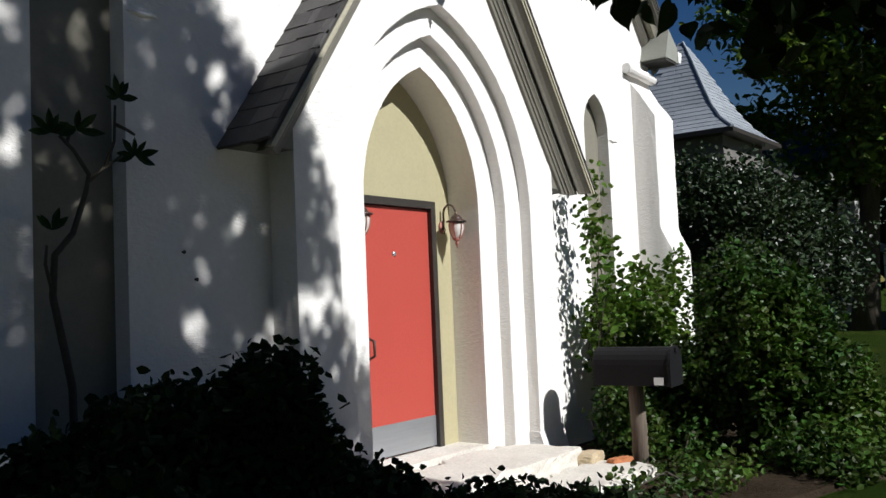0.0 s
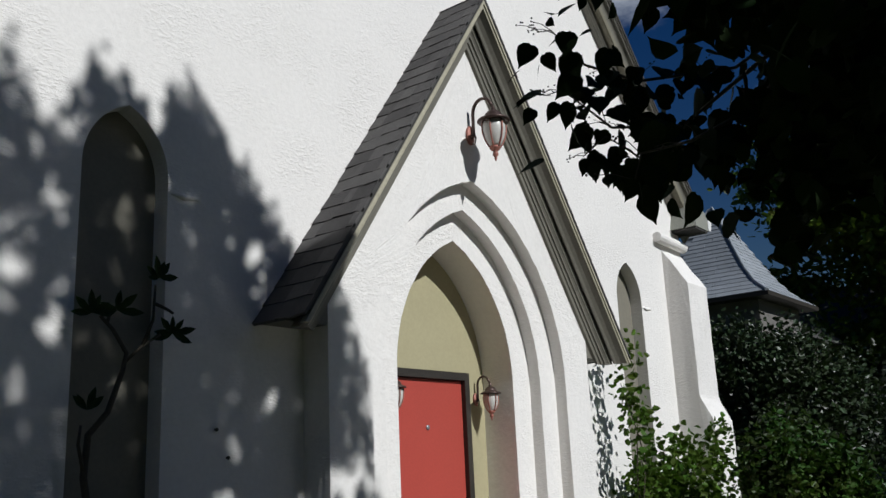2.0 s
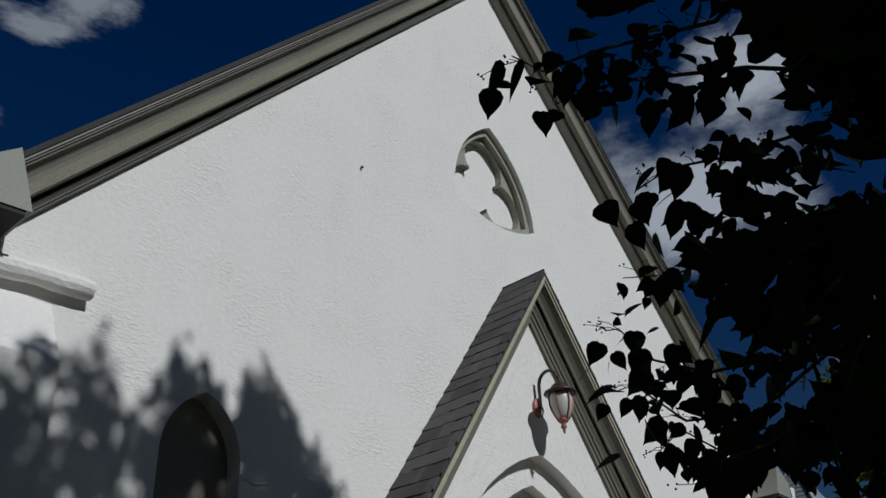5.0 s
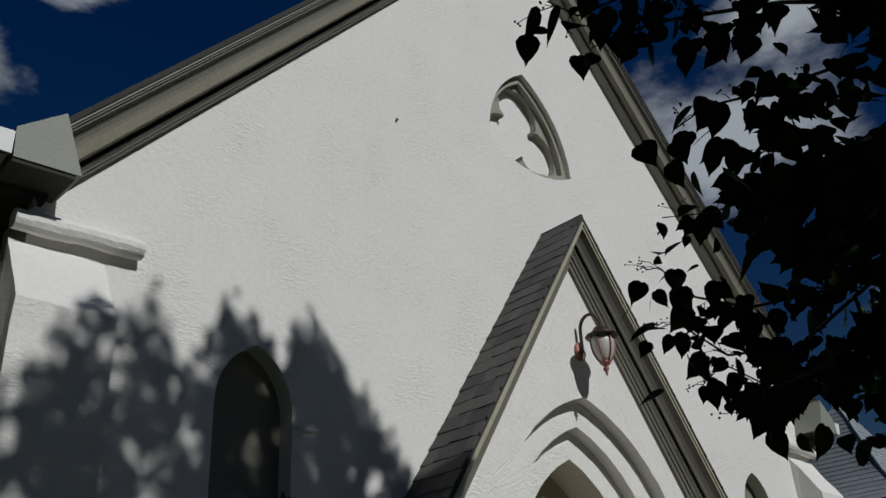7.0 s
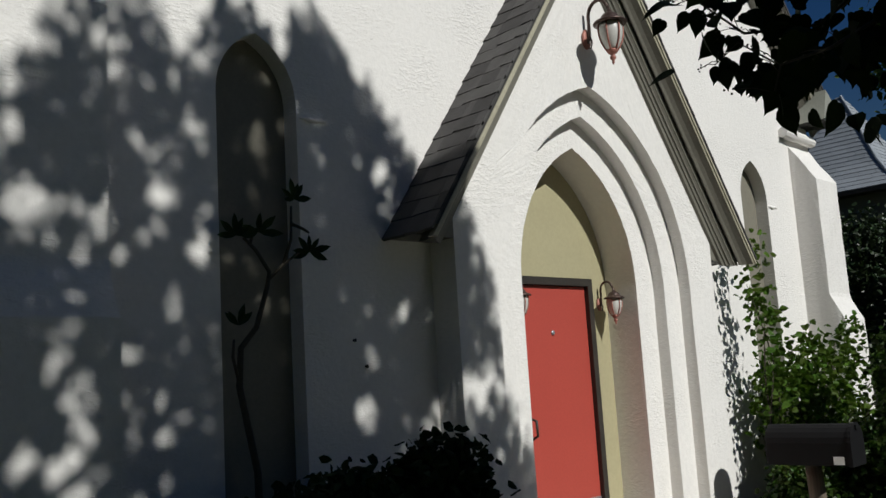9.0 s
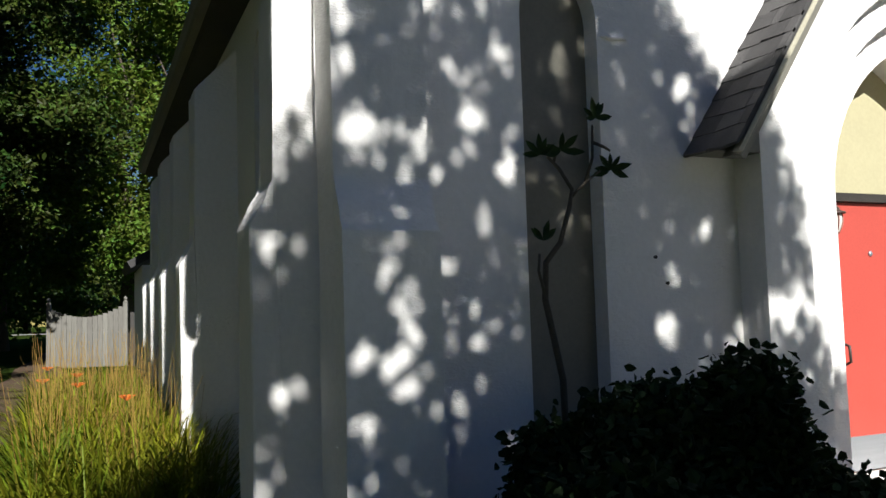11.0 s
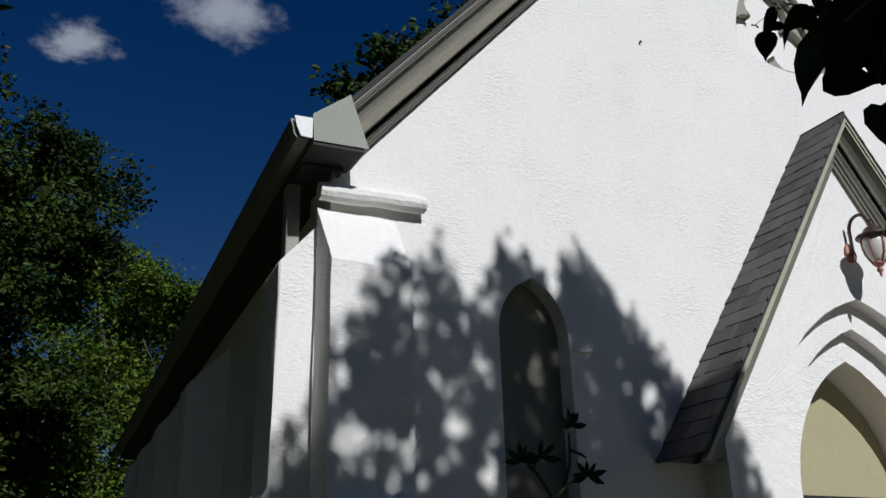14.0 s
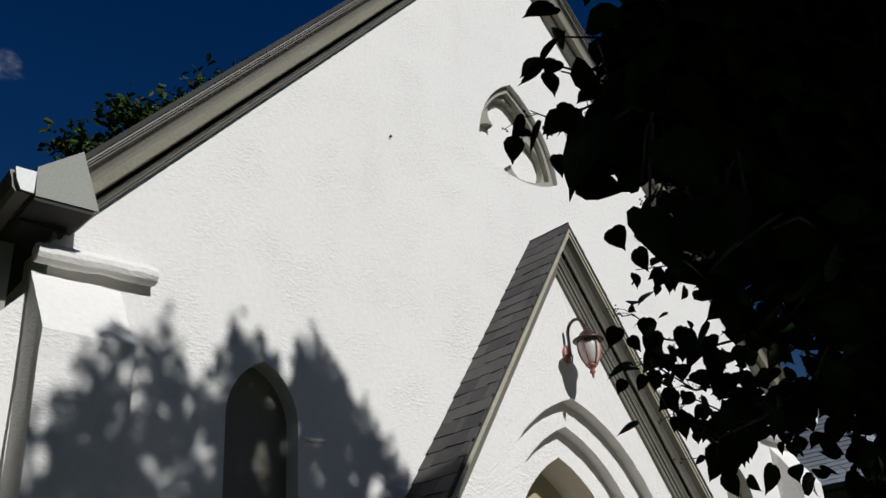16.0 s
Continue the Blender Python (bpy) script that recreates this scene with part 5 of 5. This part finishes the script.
def long_grass():
    rng = np.random.default_rng(71)
    verts, faces = [], []
    n = 11000
    cx, cy = rng.uniform(-6.25, -4.95, n), rng.uniform(1.6, 10.5, n)
    for x, y in zip(cx, cy):
        x += SKEW * y * 0.6
        h = rng.uniform(0.45, 1.2)
        a = rng.uniform(0, 2 * math.pi)
        lean = rng.uniform(0.3, 0.85)
        w = rng.uniform(0.005, 0.010)
        z = ground_height(x, y) - 0.02
        i = len(verts)
        sx, sy = -math.sin(a) * w, math.cos(a) * w
        for f, k in ((0.0, 1.0), (0.5, 0.9), (0.85, 0.6)):
            px, py, pz = x + math.cos(a) * lean * f * f, y + math.sin(a) * lean * f * f, z + h * (f - 0.35 * lean * f * f)
            verts += [(px - sx * k, py - sy * k, pz), (px + sx * k, py + sy * k, pz)]
        verts.append((x + math.cos(a) * lean * 1.15, y + math.sin(a) * lean * 1.15, z + h * (1 - 0.5 * lean)))
        faces += [(i, i + 1, i + 3, i + 2), (i + 2, i + 3, i + 5, i + 4), (i + 4, i + 5, i + 6)]
    me = bpy.data.meshes.new("long_grass")
    me.from_pydata(verts, [], faces)
    tagged(mesh_part("long_grass", me, M_BLADE), "long yellow-green daylily leaves along the wall", "grass", kind="stuff")
    bm_v, bm_f = [], []
    for k in range(430):
        x, y = rng.uniform(-6.2, -4.95), rng.uniform(2.0, 9.5)
        x += SKEW * y * 0.6
        z, h = ground_height(x, y), rng.uniform(0.7, 1.5)
        dx, dy = rng.normal(0, 0.15, 2)
        i = len(bm_v)
        for f, r in ((0, 0.003), (0.5, 0.0026), (1, 0.0018)):
            for q in range(3):
                a = q * 2.094
                bm_v.append((x + dx * f + r * math.cos(a), y + dy * f + r * math.sin(a), z + h * f))
        for s in (0, 3):
            for q in range(3):
                bm_f.append((i + s + q, i + s + (q + 1) % 3, i + s + 3 + (q + 1) % 3, i + s + 3 + q))
    me = bpy.data.meshes.new("dry_stalks")
    me.from_pydata(bm_v, [], bm_f)
    tagged(mesh_part("dry_stalks", me, M_STALK), "dry golden-brown flower stalks among the leaves", "stalks", kind="stuff")
    rnd = random.Random(9)
    for k in range(5):
        x, y = rnd.uniform(-6.2, -5.5), rnd.uniform(3.0, 9.0)
        f = thing("lily", "orange daylily bloom on a thin stalk", "flower", "daylilies", at=pose(x + 0.2, y, ground_height(x, y)))
        bm = bmesh.new()
        tube(bm, [(0, 0, 0), (0.02, 0, 0.5), (0.03, 0.01, 0.95)], [0.006, 0.005, 0.004], 5)
        part("stalk", bm, M_LEAF, f)
        bm = bmesh.new()
        for q in range(6):
            a = q * math.pi / 3
            c, s = math.cos(a), math.sin(a)
            v = [bm.verts.new((0.03 + r * c - w * s, 0.01 + r * s + w * c, 0.95 + z)) for r, w, z in ((0.005, 0.004, 0), (0.04, 0.014, 0.05), (0.075, 0.002, 0.045), (0.04, -0.014, 0.05), (0.005, -0.004, 0))]
            bm.faces.new(v)
        part("bloom", bm, M_FLOWER, f, "orange open bloom")


def lawn_tufts():
    rng = np.random.default_rng(81)
    n = 11000
    x = np.concatenate([rng.uniform(2.6, 12, n // 2), rng.uniform(-9.5, -5.6, n - n // 2)])
    y = np.concatenate([rng.uniform(-6, -1.6, n // 2), rng.uniform(1.0, 16, n - n // 2)])
    keep = ~((x < 0) & (np.abs(x + 7.6 - 0.08 * y) < 0.6))
    x, y = x[keep], y[keep]
    a, h = rng.uniform(0, 6.28, len(x)), rng.uniform(0.03, 0.09, len(x))
    z = np.array([ground_height(p, q) for p, q in zip(x, y)])
    w = 0.006
    v = np.stack([np.stack([x - w * np.cos(a), y - w * np.sin(a), z], 1), np.stack([x + w * np.cos(a), y + w * np.sin(a), z], 1), np.stack([x + 0.03 * np.sin(a), y - 0.03 * np.cos(a), z + h], 1)], 1).reshape(-1, 3)
    f = (np.arange(len(x))[:, None] * 3 + [0, 1, 2])
    me = bpy.data.meshes.new("lawn_blades")
    me.from_pydata(v.tolist(), [], f.tolist())
    tagged(mesh_part("lawn_blades", me, M_LEAF_FRESH), "short grass blades on the lawn", "grass", kind="stuff")


plants_near_wall()
linden()
shade_trees()
background_trees()
hedges()
long_grass()
lawn_tufts()


# ---- things outdoors ----
def mailbox():
    m = thing("mailbox", "large black rural mailbox on a weathered post", "mailbox", at=pose(1.5, -1.12, GROUND - 0.07, 0, 0, -86))
    bm = bmesh.new()
    tube(bm, [(0.0, 0, -0.1), (0.01, 0.0, 0.4), (-0.01, 0.0, 0.86)], [0.075, 0.07, 0.066], 12)
    part("post", bm, M_POST, m, "round weathered grey-brown post", True)
    w, h, L = 0.15, 0.33, 0.34
    prof = [(-w, 0.0), (w, 0.0)] + [(w * math.cos(a), h - w + w * math.sin(a)) for a in [math.pi * k / 10 for k in range(11)]]
    bm = bmesh.new()
    hull(bm, [(-L, y, z + 0.84) for y, z in prof], [(L, y, z + 0.84) for y, z in prof])
    body = part("body", bm, M_MAILBOX, m)
    bm = bmesh.new()
    prof2 = [(y * 1.06, (z - 0.15) * 1.05 + 0.15) for y, z in prof]
    hull(bm, [(L + 0.002, y, z + 0.84) for y, z in prof2], [(L + 0.03, y, z + 0.84) for y, z in prof2])
    d = part("door", bm, M_MAILBOX, m)
    bm = bmesh.new()
    box(bm, L + 0.03, L + 0.045, -0.03, 0.03, 1.12, 1.16, 0.004)
    part("latch", bm, M_MAILBOX, d)
    bm = bmesh.new()
    box(bm, L - 0.12, L - 0.035, -w - 0.006, -w - 0.001, 0.85, 0.915)
    part("label_plate", bm, M_WHITE, body, "small white sticker")


def fence():
    f = thing("fence", "weathered grey board fence with a scooped top", "fence", at=pose(-5.45, 24.5, 0.2, 0, 0, -16))
    n = 14
    for k in range(n):
        u = k / (n - 1)
        h = 1.78 - 0.42 * math.sin(math.pi * (0.15 + 0.75 * u)) + 0.14
        bm = bmesh.new()
        x = k * 0.148
        hull(bm, [(x, -0.012, 0), (x + 0.14, -0.012, 0), (x + 0.14, -0.012, h - 0.01), (x, -0.012, h)], [(x, 0.012, 0), (x + 0.14, 0.012, 0), (x + 0.14, 0.012, h - 0.01), (x, 0.012, h)])
        part("board", bm, M_FENCE, f)
    for x in (-0.06, n * 0.148 + 0.06):
        bm = bmesh.new()
        box(bm, x - 0.06, x + 0.06, -0.06, 0.06, 0, 1.9, 0.006)
        lathe(bm, [(0.07, 1.9), (0.075, 1.93), (0.03, 1.96), (0.05, 2.0), (0.055, 2.04), (0.02, 2.09)], (x, 0, 0), 10)
        part("post", bm, M_FENCE, f)
    for z in (0.4, 1.2):
        bm = bmesh.new()
        box(bm, 0, n * 0.148, 0.014, 0.05, z, z + 0.09)
        part("rail", bm, M_FENCE, f)
    bm = bmesh.new()
    g = thing("dark_fence", "dark stained fence panel joining the church", "fence", at=pose(-3.3, 23.6, 0.2))
    box(bm, 0, 0.7, -0.02, 0.02, 0, 1.6)
    part("panel", bm, M_DARKFRAME, g)


def tower_house():
    cx, cy, w = 16.43, 4.14, 1.45
    h = thing("tower_house", "grey house tower with a flared blue-grey slate roof", "house", at=pose(cx, cy, GROUND))
    bm = bmesh.new()
    box(bm, -w, w, -w, w, -0.2, 5.3)
    part("wall", bm, M_GREYWALL, h)
    bm = bmesh.new()
    box(bm, w - 0.5, w + 6, -0.6, 5, -0.2, 4.9)
    part("wing", bm, M_GREYWALL, h)
    rings = [(1.80, 5.32), (1.42, 5.62), (1.10, 6.05), (0.78, 6.65), (0.42, 7.38), (0.06, 8.02)]
    bm = bmesh.new()
    prev = None
    for r, z in rings:
        cur = [bm.verts.new((x * r, y * r, z)) for x, y in ((-1, -1), (1, -1), (1, 1), (-1, 1))]
        if prev:
            for k in range(4):
                bm.faces.new((prev[k], prev[(k + 1) % 4], cur[(k + 1) % 4], cur[k]))
        else:
            bm.faces.new(cur[::-1])
        prev = cur
    bm.faces.new(prev)
    roof = part("roof", bm, M_SLATE2, h, "flared slate roof")
    bm = bmesh.new()
    box(bm, -1.84, 1.84, -1.84, 1.84, 5.22, 5.315)
    part("gutter", bm, M_DARKFRAME, h, "dark eave board and gutter")
    rs, zs = [r for r, z in rings][::-1], [z for r, z in rings]
    rnd = random.Random(17)
    rows = 22
    for side in (0, 1):
        for j in range(rows):
            z0 = 5.33 + (7.9 - 5.33) * (j / rows) ** 1.0
            z1 = 5.33 + (7.9 - 5.33) * ((j + 1.12) / rows)
            r0, r1 = float(np.interp(z0, zs, rs[::-1])), float(np.interp(z1, zs, rs[::-1]))
            count = max(1, int(2 * r0 / 0.36))
            for i in range(count):
                u0, u1 = -1 + 2 * (i + 0.008) / count, -1 + 2 * (i + 0.992) / count
                if j % 2 and count > 2:
                    u0, u1 = max(-1, u0 - 1 / count), max(-1, u1 - 1 / count)
                lo = 0.02 + rnd.uniform(0, 0.004)
                if side == 0:
                    p = lambda u, r, z, o: (-(r + o), u * r, z)
                else:
                    p = lambda u, r, z, o: (u * r, -(r + o), z)
                bm = bmesh.new()
                hull(bm, [p(u0, r0, z0, 0.004), p(u1, r0, z0, 0.004), p(u1, r1, z1, 0.002), p(u0, r1, z1, 0.002)], [p(u0, r0, z0 + 0.012, lo), p(u1, r0, z0 + 0.012, lo), p(u1, r1, z1 + 0.006, 0.012), p(u0, r1, z1 + 0.006, 0.012)])
                part("slate", bm, M_SLATE, roof)
    bm = bmesh.new()
    tube(bm, [(-r * 1.0 - 0.01, -r * 1.0 - 0.01, z + 0.01) for r, z in rings], [0.05, 0.05, 0.045, 0.045, 0.04, 0.03], 8)
    part("hip", bm, M_SLATE, roof, "pale lead hip roll")
    for k, (x, wd) in enumerate(((-0.75, 0.5), (0.35, 0.5))):
        win = part("window", (lambda b: (box(b, x, x + wd, -w - 0.05, -w + 0.02, 2.9, 4.5), b)[1])(bmesh.new()), M_WHITE, h, "white framed sash window")
        bm = bmesh.new()
        box(bm, x + 0.05, x + wd - 0.05, -w - 0.056, -w - 0.051, 2.95, 3.68)
        box(bm, x + 0.05, x + wd - 0.05, -w - 0.056, -w - 0.051, 3.74, 4.45)
        part("pane", bm, M_PANE, win)
    # wing roof with its gable
    bm = bmesh.new()
    hull(bm, [(1.2, -0.9, 4.85), (1.2, 5.2, 4.85), (1.2, 2.1, 7.6)], [(8, -0.9, 4.85), (8, 5.2, 4.85), (8, 2.1, 7.6)])
    part("wing_roof", bm, M_ROOFDARK, h)


def far_house():
    h = thing("neighbour_house", "shaded house with a shingled gable and a porch", "house", at=pose(32.0, 6.1, GROUND, 0, 0, 0))
    bm = bmesh.new()
    hull(bm, [(-3, -2.2, -0.2), (3, -2.2, -0.2), (3, -2.2, 4.3), (0, -2.2, 7.8), (-3, -2.2, 4.3)], [(-3, 5, -0.2), (3, 5, -0.2), (3, 5, 4.3), (0, 5, 7.8), (-3, 5, 4.3)])
    part("wall", bm, M_PALEWALL, h)
    bm = bmesh.new()
    for s in (-1, 1):
        hull(bm, [(0, -2.6, 7.95), (0, -2.6, 8.1), (s * 3.5, -2.6, 4.0), (s * 3.5, -2.6, 3.85)], [(0, 5.2, 7.95), (0, 5.2, 8.1), (s * 3.5, 5.2, 4.0), (s * 3.5, 5.2, 3.85)])
    part("roof", bm, M_ROOFDARK, h)
    bm = bmesh.new()
    hull(bm, [(-4.2, -4.4, 2.55), (3.5, -4.4, 2.55), (3.5, -2.2, 3.3), (-4.2, -2.2, 3.3)], [(-4.2, -4.4, 2.67), (3.5, -4.4, 2.67), (3.5, -2.2, 3.42), (-4.2, -2.2, 3.42)])
    part("porch_roof", bm, M_SLATE2, h)
    for x in (-3.8, -1.2, 1.4):
        bm = bmesh.new()
        box(bm, x, x + 0.14, -4.3, -4.16, 0.0, 2.56, 0.01)
        part("porch_post", bm, M_WHITE, h)
    bm = bmesh.new()
    box(bm, -4.2, 3.5, -4.4, -2.2, 0.0, 0.35)
    part("porch_floor", bm, M_GREYWALL, h)
    for x, z0, z1 in ((-1.7, 0.8, 2.4), (0.7, 0.8, 2.4), (-0.45, 4.4, 6.0)):
        win = part("window", (lambda b: (box(b, x, x + 0.9, -2.27, -2.19, z0, z1), b)[1])(bmesh.new()), M_WHITE, h, "white framed window")
        bm = bmesh.new()
        box(bm, x + 0.08, x + 0.82, -2.28, -2.271, z0 + 0.08, z1 - 0.08)
        part("pane", bm, M_PANE, win)


def car():
    c = thing("pickup_truck", "white pickup truck parked in the far street", "truck", at=pose(-9.8, 56.5, 0.955, 0, 0, -84))
    bm = bmesh.new()
    hull(bm, [(-2.6, -0.9, 0.4), (2.6, -0.9, 0.4), (2.65, -0.9, 0.95), (1.2, -0.9, 1.08), (0.6, -0.85, 1.75), (-0.8, -0.85, 1.78), (-1.0, -0.9, 1.1), (-2.6, -0.9, 1.05)],
         [(-2.6, 0.9, 0.4), (2.6, 0.9, 0.4), (2.65, 0.9, 0.95), (1.2, 0.9, 1.08), (0.6, 0.85, 1.75), (-0.8, 0.85, 1.78), (-1.0, 0.9, 1.1), (-2.6, 0.9, 1.05)])
    bmesh.ops.bevel(bm, geom=list(bm.edges), offset=0.06, segments=2, affect="EDGES")
    part("body", bm, M_CAR, c, "", True)
    for s in (-1, 1):
        bm = bmesh.new()
        hull(bm, [(1.0, s * 0.905, 1.12), (0.58, s * 0.88, 1.65), (-0.7, s * 0.88, 1.67), (-0.8, s * 0.905, 1.12)], [(1.0, s * 0.915, 1.12), (0.58, s * 0.89, 1.65), (-0.7, s * 0.89, 1.67), (-0.8, s * 0.915, 1.12)])
        part("side_window", bm, M_PANE, c)
        for x in (-1.7, 1.65):
            bm = bmesh.new()
            lathe(bm, [(0.2, -0.11), (0.36, -0.11), (0.38, -0.05), (0.38, 0.05), (0.36, 0.11), (0.2, 0.11)], seg=18)
            bmesh.ops.rotate(bm, matrix=Matrix.Rotation(radians(90), 3, "X"), verts=bm.verts)
            bmesh.ops.translate(bm, vec=(x, s * 0.82, 0.38), verts=bm.verts)
            part("wheel", bm, M_TYRE, c, "", True)
    bm = bmesh.new()
    hull(bm, [(1.16, -0.7, 1.12), (1.16, 0.7, 1.12), (0.66, 0.68, 1.68), (0.66, -0.68, 1.68)], [(1.19, -0.7, 1.13), (1.19, 0.7, 1.13), (0.69, 0.68, 1.69), (0.69, -0.68, 1.69)])
    part("windscreen", bm, M_PANE, c)


mailbox()
fence()
tower_house()
far_house()
car()


# ---- clouds ----
def cloud_material(seed, glow, thick):
    m = bpy.data.materials.new("cloud")
    m.use_nodes = True
    nt = m.node_tree
    nt.nodes.remove(nt.nodes["Principled BSDF"])
    out = nt.nodes["Material Output"]
    em, tr, mx = nt.nodes.new("ShaderNodeEmission"), nt.nodes.new("ShaderNodeBsdfTransparent"), nt.nodes.new("ShaderNodeMixShader")
    em.inputs[0].default_value, em.inputs[1].default_value = (0.82, 0.89, 1.0, 1), glow
    tc, ns, gr = nt.nodes.new("ShaderNodeTexCoord"), nt.nodes.new("ShaderNodeTexNoise"), nt.nodes.new("ShaderNodeTexGradient")
    gr.gradient_type = "SPHERICAL"
    mp = nt.nodes.new("ShaderNodeMapping")
    mp.inputs["Location"].default_value = (seed * 3.1, seed * 1.7, seed)
    nt.links.new(tc.outputs["Object"], gr.inputs[0])
    nt.links.new(tc.outputs["Object"], mp.inputs[0])
    nt.links.new(mp.outputs[0], ns.inputs["Vector"])
    ns.inputs["Scale"].default_value, ns.inputs["Detail"].default_value, ns.inputs["Roughness"].default_value = 1.6, 9, 0.6
    ad, mr = nt.nodes.new("ShaderNodeMath"), nt.nodes.new("ShaderNodeMapRange")
    ad.operation = "MULTIPLY_ADD"
    nt.links.new(ns.outputs[0], ad.inputs[0])
    ad.inputs[1].default_value = 1.5
    nt.links.new(gr.outputs[0], ad.inputs[2])
    mr.inputs[1].default_value, mr.inputs[2].default_value, mr.inputs[3].default_value, mr.inputs[4].default_value = 1.0, 1.65, 0.0, thick
    mr.interpolation_type = "SMOOTHSTEP"
    edge = nt.nodes.new("ShaderNodeMath")
    edge.operation = "MULTIPLY"
    er = nt.nodes.new("ShaderNodeMapRange")
    er.inputs[1].default_value, er.inputs[2].default_value = 0.0, 0.3
    nt.links.new(gr.outputs[0], er.inputs[0])
    nt.links.new(ad.outputs[0], mr.inputs[0])
    nt.links.new(mr.outputs[0], edge.inputs[0])
    nt.links.new(er.outputs[0], edge.inputs[1])
    nt.links.new(edge.outputs[0], mx.inputs[0])
    nt.links.new(tr.outputs[0], mx.inputs[1])
    nt.links.new(em.outputs[0], mx.inputs[2])
    nt.links.new(mx.outputs[0], out.inputs[0])
    return m


def clouds():
    for k, (at, sx, sy) in enumerate((((97, 509, 380), 56, 40), ((150, 423, 435), 42, 34), ((130, 447, 415), 44, 19), ((10, 560, 360), 40, 25), ((480, 215, 330), 130, 85), ((460, 140, 390), 90, 50), ((520, 90, 210), 90, 45))):
        bm = bmesh.new()
        vs = [bm.verts.new(p) for p in ((-1, -1, 0), (1, -1, 0), (1, 1, 0), (-1, 1, 0))]
        bm.faces.new(vs)
        ob = part("backdrop", bm, cloud_material(k + 1, 0.6 if k > 3 else 0.46, 0.85 if k > 3 else 0.64))
        ob.matrix_basis = look(at, (-6, -4.7, 1.5)) @ Matrix.Rotation(math.pi, 4, "Y") @ Matrix.Diagonal((sx, sy, 1, 1))
        ob.visible_shadow = False
        tagged(ob, "small white summer cloud high in the sky", "cloud", kind="structure")


clouds()
